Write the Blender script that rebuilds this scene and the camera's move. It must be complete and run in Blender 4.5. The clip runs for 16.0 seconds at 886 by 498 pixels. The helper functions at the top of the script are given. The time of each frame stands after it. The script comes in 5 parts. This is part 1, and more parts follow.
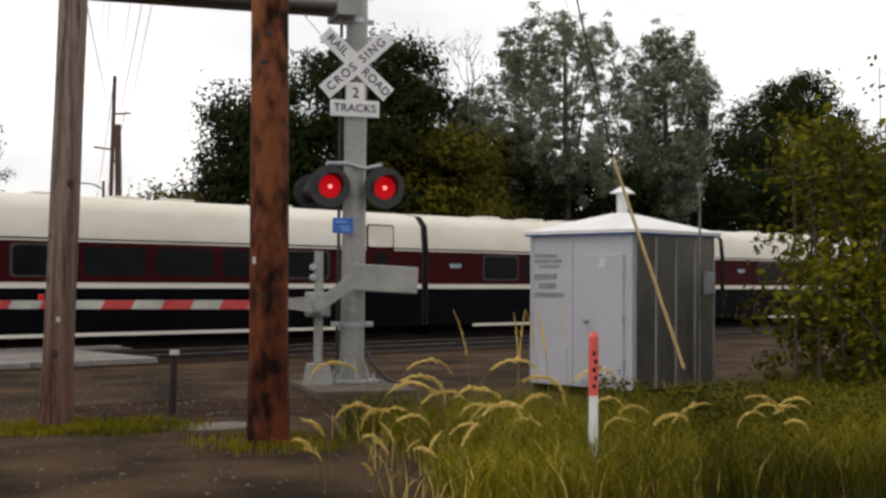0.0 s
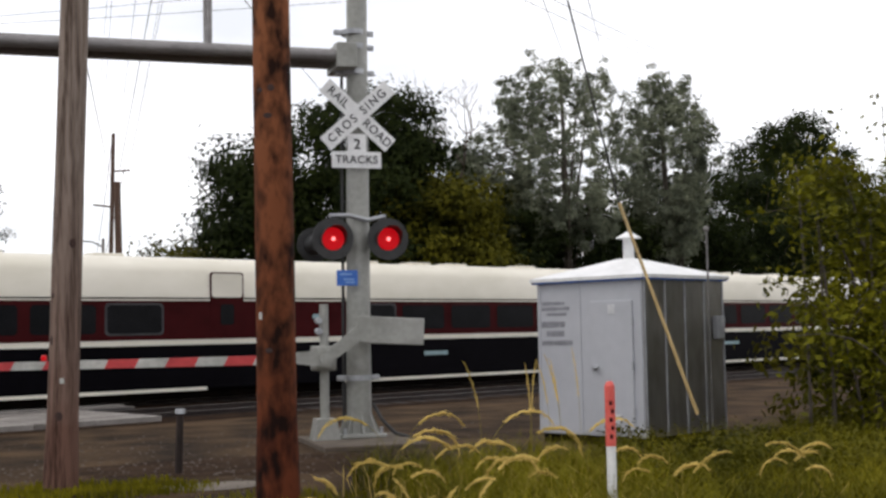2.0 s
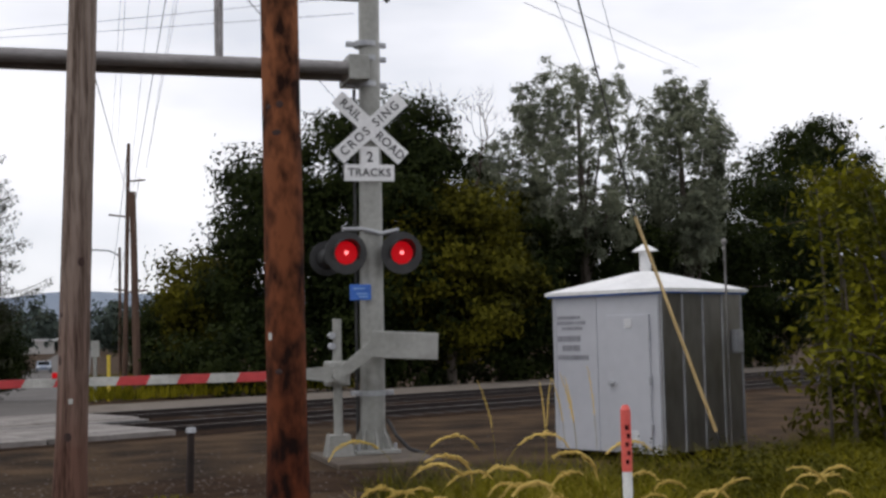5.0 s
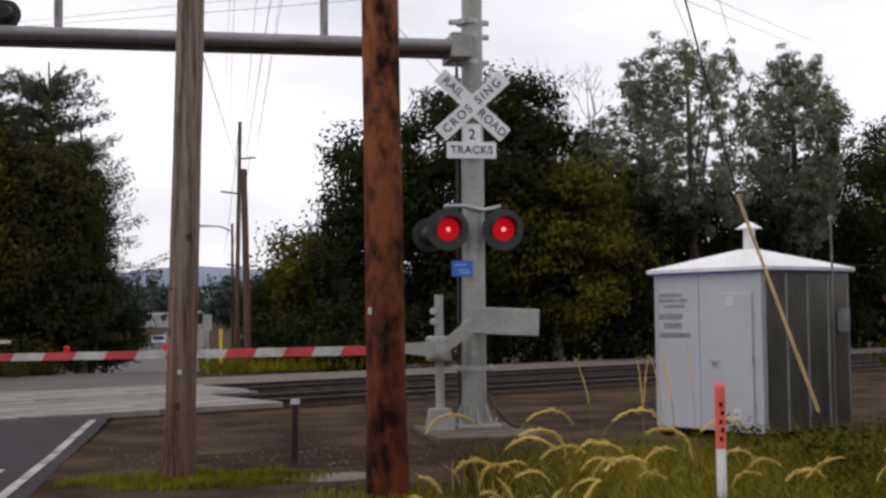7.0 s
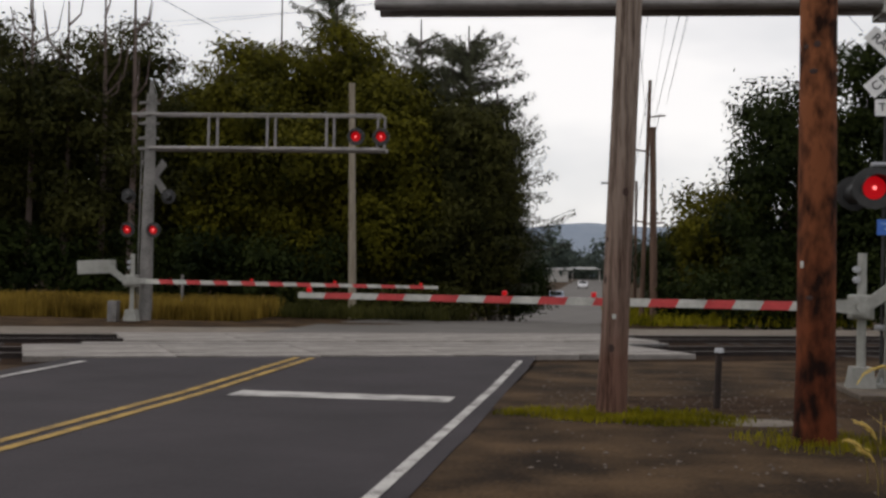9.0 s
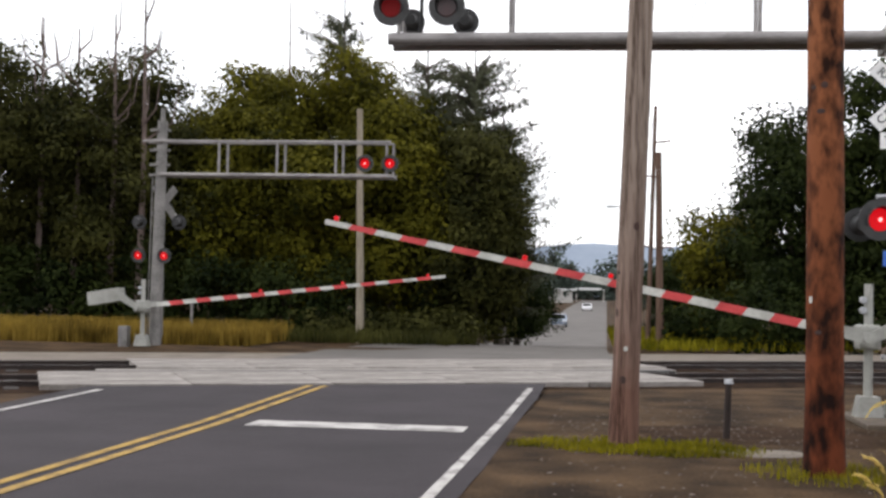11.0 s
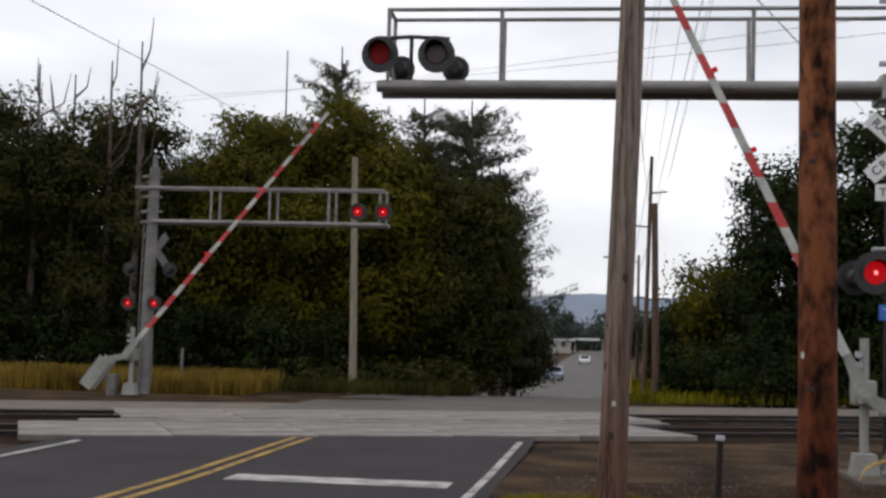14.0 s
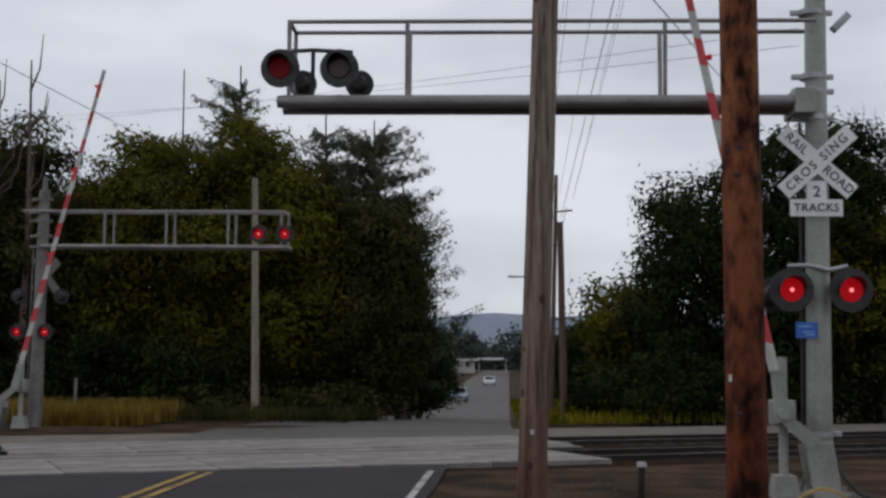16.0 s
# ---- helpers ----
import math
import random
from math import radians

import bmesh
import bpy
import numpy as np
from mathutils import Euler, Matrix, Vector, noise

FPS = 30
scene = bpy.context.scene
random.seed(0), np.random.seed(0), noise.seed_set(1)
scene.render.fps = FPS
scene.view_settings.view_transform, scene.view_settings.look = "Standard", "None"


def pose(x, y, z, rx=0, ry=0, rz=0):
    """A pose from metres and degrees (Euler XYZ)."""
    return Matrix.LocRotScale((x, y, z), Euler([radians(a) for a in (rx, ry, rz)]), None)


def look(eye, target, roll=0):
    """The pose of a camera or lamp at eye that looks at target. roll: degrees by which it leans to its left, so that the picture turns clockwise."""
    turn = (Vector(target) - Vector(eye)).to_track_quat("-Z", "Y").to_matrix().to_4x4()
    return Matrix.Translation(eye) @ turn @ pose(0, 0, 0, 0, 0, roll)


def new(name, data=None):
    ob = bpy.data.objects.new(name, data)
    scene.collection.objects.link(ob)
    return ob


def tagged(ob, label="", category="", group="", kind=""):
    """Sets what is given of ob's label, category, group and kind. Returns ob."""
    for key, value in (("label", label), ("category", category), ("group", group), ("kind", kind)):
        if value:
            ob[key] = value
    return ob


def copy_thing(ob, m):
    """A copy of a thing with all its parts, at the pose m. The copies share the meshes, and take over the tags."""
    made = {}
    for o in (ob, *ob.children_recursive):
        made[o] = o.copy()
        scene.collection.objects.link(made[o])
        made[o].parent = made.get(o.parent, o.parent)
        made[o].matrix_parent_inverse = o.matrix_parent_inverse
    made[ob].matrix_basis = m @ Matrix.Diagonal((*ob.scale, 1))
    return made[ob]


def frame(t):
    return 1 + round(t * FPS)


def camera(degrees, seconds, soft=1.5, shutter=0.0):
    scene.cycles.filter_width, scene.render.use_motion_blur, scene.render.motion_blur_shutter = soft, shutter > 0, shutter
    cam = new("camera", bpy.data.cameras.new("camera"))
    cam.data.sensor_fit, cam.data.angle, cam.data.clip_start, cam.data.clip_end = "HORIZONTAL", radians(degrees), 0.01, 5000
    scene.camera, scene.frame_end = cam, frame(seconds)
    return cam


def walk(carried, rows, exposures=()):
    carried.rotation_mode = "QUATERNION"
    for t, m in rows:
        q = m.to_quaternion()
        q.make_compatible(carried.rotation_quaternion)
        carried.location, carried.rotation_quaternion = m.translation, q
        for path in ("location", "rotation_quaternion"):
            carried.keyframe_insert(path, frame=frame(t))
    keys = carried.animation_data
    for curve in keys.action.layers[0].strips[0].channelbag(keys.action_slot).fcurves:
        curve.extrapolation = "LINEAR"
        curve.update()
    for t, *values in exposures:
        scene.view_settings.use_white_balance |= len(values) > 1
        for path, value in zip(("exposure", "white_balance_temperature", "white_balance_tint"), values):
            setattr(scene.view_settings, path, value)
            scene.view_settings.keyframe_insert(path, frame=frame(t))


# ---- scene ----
cam = camera(39.05, 16.0, soft=2.8)
PATH = [
    (0.0, look((0.247, 0.135, 1.445), (3.194, 9.687, 1.712), 0.33)),
    (0.5, look((0.254, 0.129, 1.433), (3.210, 9.680, 1.619), -0.02)),
    (1.0, look((0.229, 0.228, 1.482), (3.219, 9.768, 1.722), -0.38)),
    (1.5, look((0.236, 0.216, 1.458), (3.184, 9.759, 1.953), -0.83)),
    (2.0, look((0.219, 0.302, 1.465), (3.167, 9.835, 2.124), -1.09)),
    (2.5, look((0.191, 0.393, 1.505), (3.169, 9.915, 2.185), -0.97)),
    (3.0, look((0.199, 0.406, 1.500), (3.193, 9.951, 2.173), -0.73)),
    (3.5, look((0.267, 0.417, 1.516), (3.239, 9.978, 2.167), -0.61)),
    (6.0, look((0.320, 0.474, 1.617), (3.012, 10.077, 2.347), -1.65)),
    (6.5, look((0.304, 0.431, 1.596), (2.815, 10.086, 2.286), -1.25)),
    (7.0, look((0.385, 0.320, 1.580), (2.353, 10.110, 2.112), -0.77)),
    (7.5, look((0.350, 0.362, 1.592), (1.540, 10.277, 2.109), -0.33)),
    (8.0, look((0.094, -0.172, 1.607), (0.205, 9.788, 2.486), 0.56)),
    (8.5, look((0.070, -0.566, 1.524), (-0.758, 9.371, 2.284), 1.18)),
    (9.0, look((-0.028, -0.497, 1.494), (-1.181, 9.434, 1.680), 1.14)),
    (9.5, look((-0.115, -0.541, 1.427), (-1.318, 9.386, 1.457), 1.47)),
    (10.0, look((-0.181, -0.786, 1.493), (-1.347, 9.144, 1.707), 0.98)),
    (12.5, look((0.000, -0.771, 1.694), (-1.242, 9.139, 2.174), 1.58)),
    (13.0, look((-0.003, -0.840, 1.663), (-1.244, 9.050, 2.463), 1.97)),
    (13.5, look((0.035, -0.746, 1.636), (-1.239, 9.134, 2.507), 2.02)),
    (14.0, look((0.004, -0.445, 1.661), (-1.182, 9.457, 2.401), 1.59)),
    (14.5, look((0.038, 0.031, 1.711), (-1.005, 9.957, 2.334), 0.83)),
    (15.0, look((-0.032, 0.139, 1.713), (-0.870, 10.080, 2.389), 0.58)),
    (15.5, look((-0.079, 0.237, 1.744), (-0.714, 10.181, 2.587), 0.47)),
    (16.0, look((-0.129, 0.270, 1.725), (-0.538, 10.219, 2.646), 0.47)),
]
LIGHTNESS = [(0.0, -0.15, 6900, 10), (0.5, 0.02, 6900, 10), (1.0, 0.08, 6900, 10), (1.5, 0.10, 6700, 10), (2.0, 0.02, 6600, 10), (2.5, -0.23, 6550, 10), (3.0, -0.23, 6500, 10), (3.5, -0.23, 6450, 10), (6.0, -0.30, 6450, 12), (6.5, -0.33, 6500, 12), (7.0, -0.23, 6550, 14), (7.5, -0.10, 6600, 14), (8.0, -0.20, 6600, 12), (8.5, -0.48, 6550, 10), (9.0, -0.40, 6800, 10), (9.5, 0.30, 7000, 10), (10.0, 0.60, 6800, 10), (12.5, 0.14, 6550, 10), (13.0, -0.33, 6500, 10), (13.5, -0.38, 6450, 10), (14.0, -0.30, 6500, 10), (14.5, -0.18, 6550, 10), (15.0, -0.20, 6550, 10), (15.5, -0.38, 6500, 10), (16.0, -0.80, 6200, 10)]
walk(cam, PATH, LIGHTNESS)

# ---- sky and sun: a bright overcast day ----
world = bpy.data.worlds.new("overcast_sky")
scene.world = world
world.use_nodes = True
wn, wl = world.node_tree.nodes, world.node_tree.links
background = wn["Background"]
sky = wn.new("ShaderNodeTexSky")
sky.sky_type, sky.sun_disc = "NISHITA", False
sky.sun_elevation, sky.sun_rotation = radians(58), radians(262)
dim = wn.new("ShaderNodeVectorMath")
dim.operation = "SCALE"
dim.inputs["Scale"].default_value = 0.10
wl.new(sky.outputs[0], dim.inputs[0])
wcoord = wn.new("ShaderNodeTexCoord")
wmap = wn.new("ShaderNodeMapping")
wmap.inputs["Scale"].default_value = (1.0, 1.0, 3.2)
wl.new(wcoord.outputs["Generated"], wmap.inputs[0])
wnoise = wn.new("ShaderNodeTexNoise")
wnoise.inputs["Scale"].default_value, wnoise.inputs["Detail"].default_value = 3.1, 5.0
wl.new(wmap.outputs[0], wnoise.inputs["Vector"])
wramp = wn.new("ShaderNodeValToRGB")
wramp.color_ramp.elements[0].position, wramp.color_ramp.elements[0].color = 0.33, (0.70, 0.715, 0.76, 1)
wramp.color_ramp.elements[1].position, wramp.color_ramp.elements[1].color = 0.60, (1.0, 0.99, 1.015, 1)
wl.new(wnoise.outputs[0], wramp.inputs[0])
wmix = wn.new("ShaderNodeMix")
wmix.data_type = "RGBA"
wmix.inputs[0].default_value = 0.88
wl.new(dim.outputs[0], wmix.inputs[6])
wl.new(wramp.outputs[0], wmix.inputs[7])
wl.new(wmix.outputs[2], background.inputs[0])
background.inputs[1].default_value = 1.4

sun = new("sun", bpy.data.lights.new("sun", "SUN"))
sun.data.energy, sun.data.angle, sun.data.color = 0.8, radians(15), (1.0, 0.96, 0.9)
sun.matrix_world = look((0, 0, 30), (18, 2.5, 0))


# ---- materials ----
def mat(name, a, b, scale=6.0, rough=0.7, metal=0.0, bump=0.0, fine=8.0, detail=5.0, stretch=(1, 1, 1), spread=(0.35, 0.65), island=0.0, gloss=0.5):
    """Two colours mixed by coarse and fine noise, with relief."""
    m = bpy.data.materials.new(name)
    m.use_nodes = True
    n, l = m.node_tree.nodes, m.node_tree.links
    p = n["Principled BSDF"]
    tc, mp = n.new("ShaderNodeTexCoord"), n.new("ShaderNodeMapping")
    mp.inputs["Scale"].default_value = stretch
    l.new(tc.outputs["Object"], mp.inputs[0])
    coarse, grain = n.new("ShaderNodeTexNoise"), n.new("ShaderNodeTexNoise")
    coarse.inputs["Scale"].default_value, coarse.inputs["Detail"].default_value = scale, detail
    grain.inputs["Scale"].default_value, grain.inputs["Detail"].default_value = scale * fine, 3.0
    l.new(mp.outputs[0], coarse.inputs["Vector"])
    l.new(mp.outputs[0], grain.inputs["Vector"])
    both = n.new("ShaderNodeMath")
    both.operation = "MULTIPLY_ADD"
    l.new(grain.outputs[0], both.inputs[0])
    both.inputs[1].default_value = 0.35
    half = n.new("ShaderNodeMath")
    half.operation = "MULTIPLY"
    half.inputs[1].default_value = 0.65
    l.new(coarse.outputs[0], half.inputs[0])
    l.new(half.outputs[0], both.inputs[2])
    last = both.outputs[0]
    if island:
        geo = n.new("ShaderNodeNewGeometry")
        shift = n.new("ShaderNodeMath")
        shift.operation = "MULTIPLY_ADD"
        l.new(geo.outputs["Random Per Island"], shift.inputs[0])
        shift.inputs[1].default_value = island
        l.new(last, shift.inputs[2])
        last = shift.outputs[0]
    ramp = n.new("ShaderNodeValToRGB")
    ramp.color_ramp.elements[0].position, ramp.color_ramp.elements[0].color = spread[0], (*a, 1)
    ramp.color_ramp.elements[1].position, ramp.color_ramp.elements[1].color = spread[1], (*b, 1)
    l.new(last, ramp.inputs[0])
    l.new(ramp.outputs[0], p.inputs["Base Color"])
    p.inputs["Roughness"].default_value, p.inputs["Metallic"].default_value = rough, metal
    p.inputs["Specular IOR Level"].default_value = gloss
    if bump:
        bp = n.new("ShaderNodeBump")
        bp.inputs["Strength"].default_value, bp.inputs["Distance"].default_value = bump, 0.02
        l.new(both.outputs[0], bp.inputs["Height"])
        l.new(bp.outputs[0], p.inputs["Normal"])
    return m


def glow(name, colour, strength):
    m = bpy.data.materials.new(name)
    m.use_nodes = True
    p = m.node_tree.nodes["Principled BSDF"]
    p.inputs["Base Color"].default_value = (colour[0] * 0.25, colour[1] * 0.25, colour[2] * 0.25, 1)
    p.inputs["Emission Color"].default_value = (*colour, 1)
    p.inputs["Emission Strength"].default_value = strength
    p.inputs["Roughness"].default_value = 0.5
    p.inputs["Specular IOR Level"].default_value = 0.15
    return m


def leafy(name, a, b):
    m = mat(name, a, b, 0.5, 0.65, fine=4.0, island=0.1, spread=(0.4, 0.72))
    p = m.node_tree.nodes["Principled BSDF"]
    p.inputs["Specular IOR Level"].default_value = 0.05
    n, l = m.node_tree.nodes, m.node_tree.links
    through_light, mixed = n.new("ShaderNodeBsdfTranslucent"), n.new("ShaderNodeMixShader")
    l.new(p.inputs["Base Color"].links[0].from_socket, through_light.inputs[0])
    mixed.inputs[0].default_value = 0.24
    l.new(p.outputs[0], mixed.inputs[1])
    l.new(through_light.outputs[0], mixed.inputs[2])
    l.new(mixed.outputs[0], n["Material Output"].inputs["Surface"])
    return m


def butt_stain(m, colour, low, high):
    """Preservative stain rising from the foot of a pole, with an uneven edge."""
    n, l = m.node_tree.nodes, m.node_tree.links
    p = n["Principled BSDF"]
    wood = p.inputs["Base Color"].links[0].from_socket
    tc, xyz, edge = n.new("ShaderNodeTexCoord"), n.new("ShaderNodeSeparateXYZ"), n.new("ShaderNodeTexNoise")
    l.new(tc.outputs["Object"], xyz.inputs[0])
    l.new(tc.outputs["Object"], edge.inputs["Vector"])
    edge.inputs["Scale"].default_value = 2.5
    wander = n.new("ShaderNodeMath")
    wander.operation = "MULTIPLY_ADD"
    l.new(edge.outputs[0], wander.inputs[0])
    wander.inputs[1].default_value = 1.6
    l.new(xyz.outputs["Z"], wander.inputs[2])
    fade = n.new("ShaderNodeMapRange")
    fade.inputs["From Min"].default_value, fade.inputs["From Max"].default_value = low + 0.8, high + 0.8
    fade.inputs["To Min"].default_value, fade.inputs["To Max"].default_value = 0.75, 0.0
    l.new(wander.outputs[0], fade.inputs["Value"])
    mixed = n.new("ShaderNodeMix")
    mixed.data_type, mixed.blend_type = "RGBA", "MULTIPLY"
    l.new(fade.outputs[0], mixed.inputs[0])
    l.new(wood, mixed.inputs[6])
    mixed.inputs[7].default_value = (*colour, 1)
    l.new(mixed.outputs[2], p.inputs["Base Color"])


M_SOIL = mat("packed_gravel", (0.013, 0.0075, 0.0038), (0.076, 0.0465, 0.024), 0.9, 0.97, bump=1.0, fine=30, spread=(0.4, 0.62), gloss=0.1)
M_DIRT = mat("bare_dirt", (0.014, 0.0075, 0.0045), (0.05, 0.03, 0.018), 1.6, 0.97, bump=0.8, fine=16, gloss=0.05)
M_ASPHALT = mat("asphalt", (0.014, 0.0112, 0.0132), (0.033, 0.0265, 0.031), 0.6, 0.85, bump=0.35, fine=60, spread=(0.34, 0.66), gloss=0.25)
M_FAR_ROAD = mat("old_asphalt", (0.055, 0.048, 0.043), (0.095, 0.085, 0.078), 0.4, 0.9, bump=0.2, fine=40)
M_YELLOW = mat("yellow_road_paint", (0.12, 0.07, 0.012), (0.33, 0.205, 0.035), 3.0, 0.8, fine=14, spread=(0.36, 0.56))
M_WHITE_LINE = mat("white_road_paint", (0.1, 0.094, 0.09), (0.4, 0.385, 0.37), 3.0, 0.8, fine=14, spread=(0.36, 0.54))
M_PANEL = mat("concrete_panel", (0.11, 0.097, 0.086), (0.26, 0.238, 0.22), 1.2, 0.9, bump=0.3, fine=20)
M_CONCRETE = mat("weathered_concrete", (0.05, 0.037, 0.026), (0.11, 0.085, 0.063), 3.0, 0.95, bump=0.4, fine=12)
M_BALLAST = mat("ballast", (0.008, 0.0042, 0.0025), (0.034, 0.019, 0.011), 3.0, 0.98, bump=1.0, fine=9, spread=(0.36, 0.64), gloss=0.05)
M_PATH = mat("light_gravel", (0.085, 0.068, 0.052), (0.16, 0.135, 0.11), 1.5, 0.97, bump=0.5, fine=20)
M_RAIL = mat("rusty_rail", (0.012, 0.007, 0.006), (0.03, 0.018, 0.014), 4.0, 0.6, metal=0.4)
M_RAIL_TOP = mat("worn_rail_head", (0.12, 0.11, 0.105), (0.2, 0.19, 0.185), 4.0, 0.5, metal=0.8)
M_TIE = mat("creosoted_wood", (0.008, 0.006, 0.005), (0.025, 0.018, 0.014), 5.0, 0.9, bump=0.5, stretch=(1, 6, 1))
M_POLE_NEW = mat("red_brown_pole_wood", (0.016, 0.005, 0.0025), (0.23, 0.085, 0.036), 1.3, 0.85, bump=0.8, fine=3.5, stretch=(3.0, 3.0, 1.5), spread=(0.4, 0.58), gloss=0.15)
M_POLE_OLD = mat("weathered_pole_wood", (0.06, 0.038, 0.028), (0.27, 0.215, 0.18), 2.6, 0.9, bump=0.9, fine=7, stretch=(7, 7, 0.3), spread=(0.38, 0.58), gloss=0.2)
butt_stain(M_POLE_NEW, (0.3, 0.1, 0.055), 0.6, 4.6)
butt_stain(M_POLE_OLD, (0.4, 0.16, 0.1), 0.4, 3.2)
M_KNOT = mat("dark_knot", (0.02, 0.01, 0.008), (0.05, 0.02, 0.014), 9.0, 0.8)
M_POLE_FAR = mat("brown_pole_wood", (0.05, 0.027, 0.017), (0.13, 0.075, 0.05), 2.6, 0.85, stretch=(6, 6, 0.5))
M_POLE_PALE = mat("pale_pole_wood", (0.17, 0.14, 0.10), (0.3, 0.26, 0.2), 2.6, 0.85, stretch=(6, 6, 0.5))
M_STEEL = mat("grey_painted_steel", (0.22, 0.222, 0.2), (0.36, 0.36, 0.335), 1.6, 0.45, metal=0.15, bump=0.08, fine=9)
M_GALV = mat("galvanised_steel", (0.27, 0.28, 0.3), (0.46, 0.47, 0.49), 5.0, 0.45, metal=0.4, bump=0.1)
M_MAST_WORN = mat("weathered_grey_steel", (0.1, 0.095, 0.09), (0.23, 0.22, 0.21), 2.2, 0.55, metal=0.2, bump=0.1, fine=8)
M_ARM = mat("weathered_aluminium", (0.15, 0.14, 0.138), (0.3, 0.285, 0.28), 2.0, 0.5, metal=0.4, fine=10, stretch=(0.5, 3, 3))
M_SHED = mat("silver_painted_sheet", (0.39, 0.4, 0.43), (0.5, 0.512, 0.545), 0.8, 0.45, metal=0.1, bump=0.03, fine=7, spread=(0.25, 0.75))
# darker than M_SHED: the side wall's shade is put into the colour
M_SHED_SHADE = mat("shaded_side_metal", (0.2, 0.19, 0.175), (0.36, 0.345, 0.325), 0.9, 0.32, metal=0.85, bump=0.08, fine=8, stretch=(1, 1, 0.4))
M_ROOF = mat("white_roof_sheet", (0.62, 0.62, 0.62), (0.8, 0.8, 0.8), 2.0, 0.5, fine=8)
M_SIGN = mat("white_reflective_sheet", (0.66, 0.66, 0.66), (0.82, 0.82, 0.82), 3.0, 0.4, fine=9)
M_BLACK = mat("black_paint", (0.012, 0.012, 0.013), (0.03, 0.03, 0.03), 6.0, 0.5)
M_BLUE = mat("blue_sign_sheet", (0.02, 0.10, 0.42), (0.03, 0.15, 0.55), 5.0, 0.4)
M_PALE_BLUE = mat("pale_blue_print", (0.15, 0.3, 0.6), (0.22, 0.4, 0.7), 5.0, 0.4)
M_RED = mat("red_reflective_sheet", (0.42, 0.03, 0.035), (0.6, 0.06, 0.06), 4.0, 0.45, fine=9)
M_STRIPE = mat("white_gate_sheet", (0.33, 0.33, 0.3), (0.56, 0.56, 0.52), 4.0, 0.45, fine=9)
M_STAKE_RED = mat("faded_red_plastic", (0.55, 0.06, 0.05), (0.75, 0.14, 0.11), 7.0, 0.5)
M_STAKE_WHITE = mat("white_plastic", (0.6, 0.6, 0.6), (0.78, 0.78, 0.77), 7.0, 0.5)
M_GREY_MARK = mat("faded_stencil_paint", (0.17, 0.17, 0.19), (0.28, 0.28, 0.31), 9.0, 0.6)
M_STICK = mat("dry_bamboo", (0.45, 0.31, 0.13), (0.62, 0.46, 0.23), 6.0, 0.7, stretch=(1, 1, 0.3))
M_LENS_ON = glow("lit_red_lens", (0.9, 0.004, 0.012), 0.42)
M_LENS_DIM = glow("dimly_lit_red_lens", (0.5, 0.006, 0.009), 0.06)
M_LENS_CORE = glow("red_bulb", (1.0, 0.22, 0.22), 2.4)
M_LENS_OFF = mat("dark_red_lens", (0.02, 0.002, 0.003), (0.045, 0.004, 0.005), 8.0, 0.35)
M_YELLOW_POST = mat("yellow_post_paint", (0.55, 0.4, 0.03), (0.7, 0.52, 0.06), 6.0, 0.6)
M_CABLE = mat("black_cable", (0.015, 0.015, 0.016), (0.03, 0.03, 0.03), 6.0, 0.6)
M_BARK = mat("tree_bark", (0.035, 0.028, 0.022), (0.1, 0.08, 0.065), 3.0, 0.9, bump=0.6, stretch=(3, 3, 0.6))
M_DEAD = mat("dead_grey_wood", (0.06, 0.04, 0.035), (0.15, 0.11, 0.095), 3.0, 0.9, stretch=(3, 3, 0.6))
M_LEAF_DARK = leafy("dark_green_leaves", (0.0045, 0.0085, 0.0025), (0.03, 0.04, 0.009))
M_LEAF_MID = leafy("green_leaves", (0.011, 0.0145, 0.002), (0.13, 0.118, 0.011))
M_LEAF_GREY = leafy("grey_green_leaves", (0.06, 0.07, 0.05), (0.27, 0.29, 0.2))
M_LEAF_PURPLE = leafy("bronze_green_leaves", (0.009, 0.011, 0.003), (0.066, 0.065, 0.016))
M_LEAF_BRIGHT = leafy("yellow_green_leaves", (0.03, 0.036, 0.003), (0.24, 0.225, 0.014))
M_LEAF_CEDAR = leafy("grey_green_needles", (0.018, 0.022, 0.013), (0.105, 0.112, 0.068))
M_GRASS = leafy("green_grass", (0.022, 0.027, 0.002), (0.25, 0.215, 0.012))
M_STRAW = leafy("dry_grass", (0.42, 0.3, 0.07), (0.85, 0.64, 0.22))
M_STEM = leafy("yellowing_stems", (0.12, 0.1, 0.015), (0.38, 0.3, 0.07))
# the haze of distance is painted into the hills as blue-grey
M_HILL = mat("haze_tinted_hill", (0.17, 0.21, 0.27), (0.23, 0.27, 0.33), 0.01, 1.0, fine=5)
M_FAR_WOOD = leafy("far_wood_leaves", (0.04, 0.055, 0.05), (0.085, 0.105, 0.085))
M_WALL = mat("pale_building_wall", (0.4, 0.38, 0.36), (0.55, 0.53, 0.5), 0.3, 0.8)
M_DARK_GLASS = mat("dark_glass", (0.004, 0.0045, 0.005), (0.01, 0.01, 0.012), 2.0, 0.2, gloss=0.06)
M_TRAIN_WHITE = mat("cream_white_train_paint", (0.62, 0.585, 0.49), (0.76, 0.72, 0.63), 0.5, 0.35, fine=6, stretch=(0.4, 1, 1), gloss=0.2)
M_TRAIN_MAROON = mat("maroon_train_paint", (0.03, 0.0038, 0.0045), (0.05, 0.007, 0.008), 0.7, 0.4, fine=6, gloss=0.03)
M_TRAIN_GREEN = mat("deep_green_train_paint", (0.0012, 0.0065, 0.009), (0.0025, 0.012, 0.0155), 0.6, 0.4, fine=6, gloss=0.03)
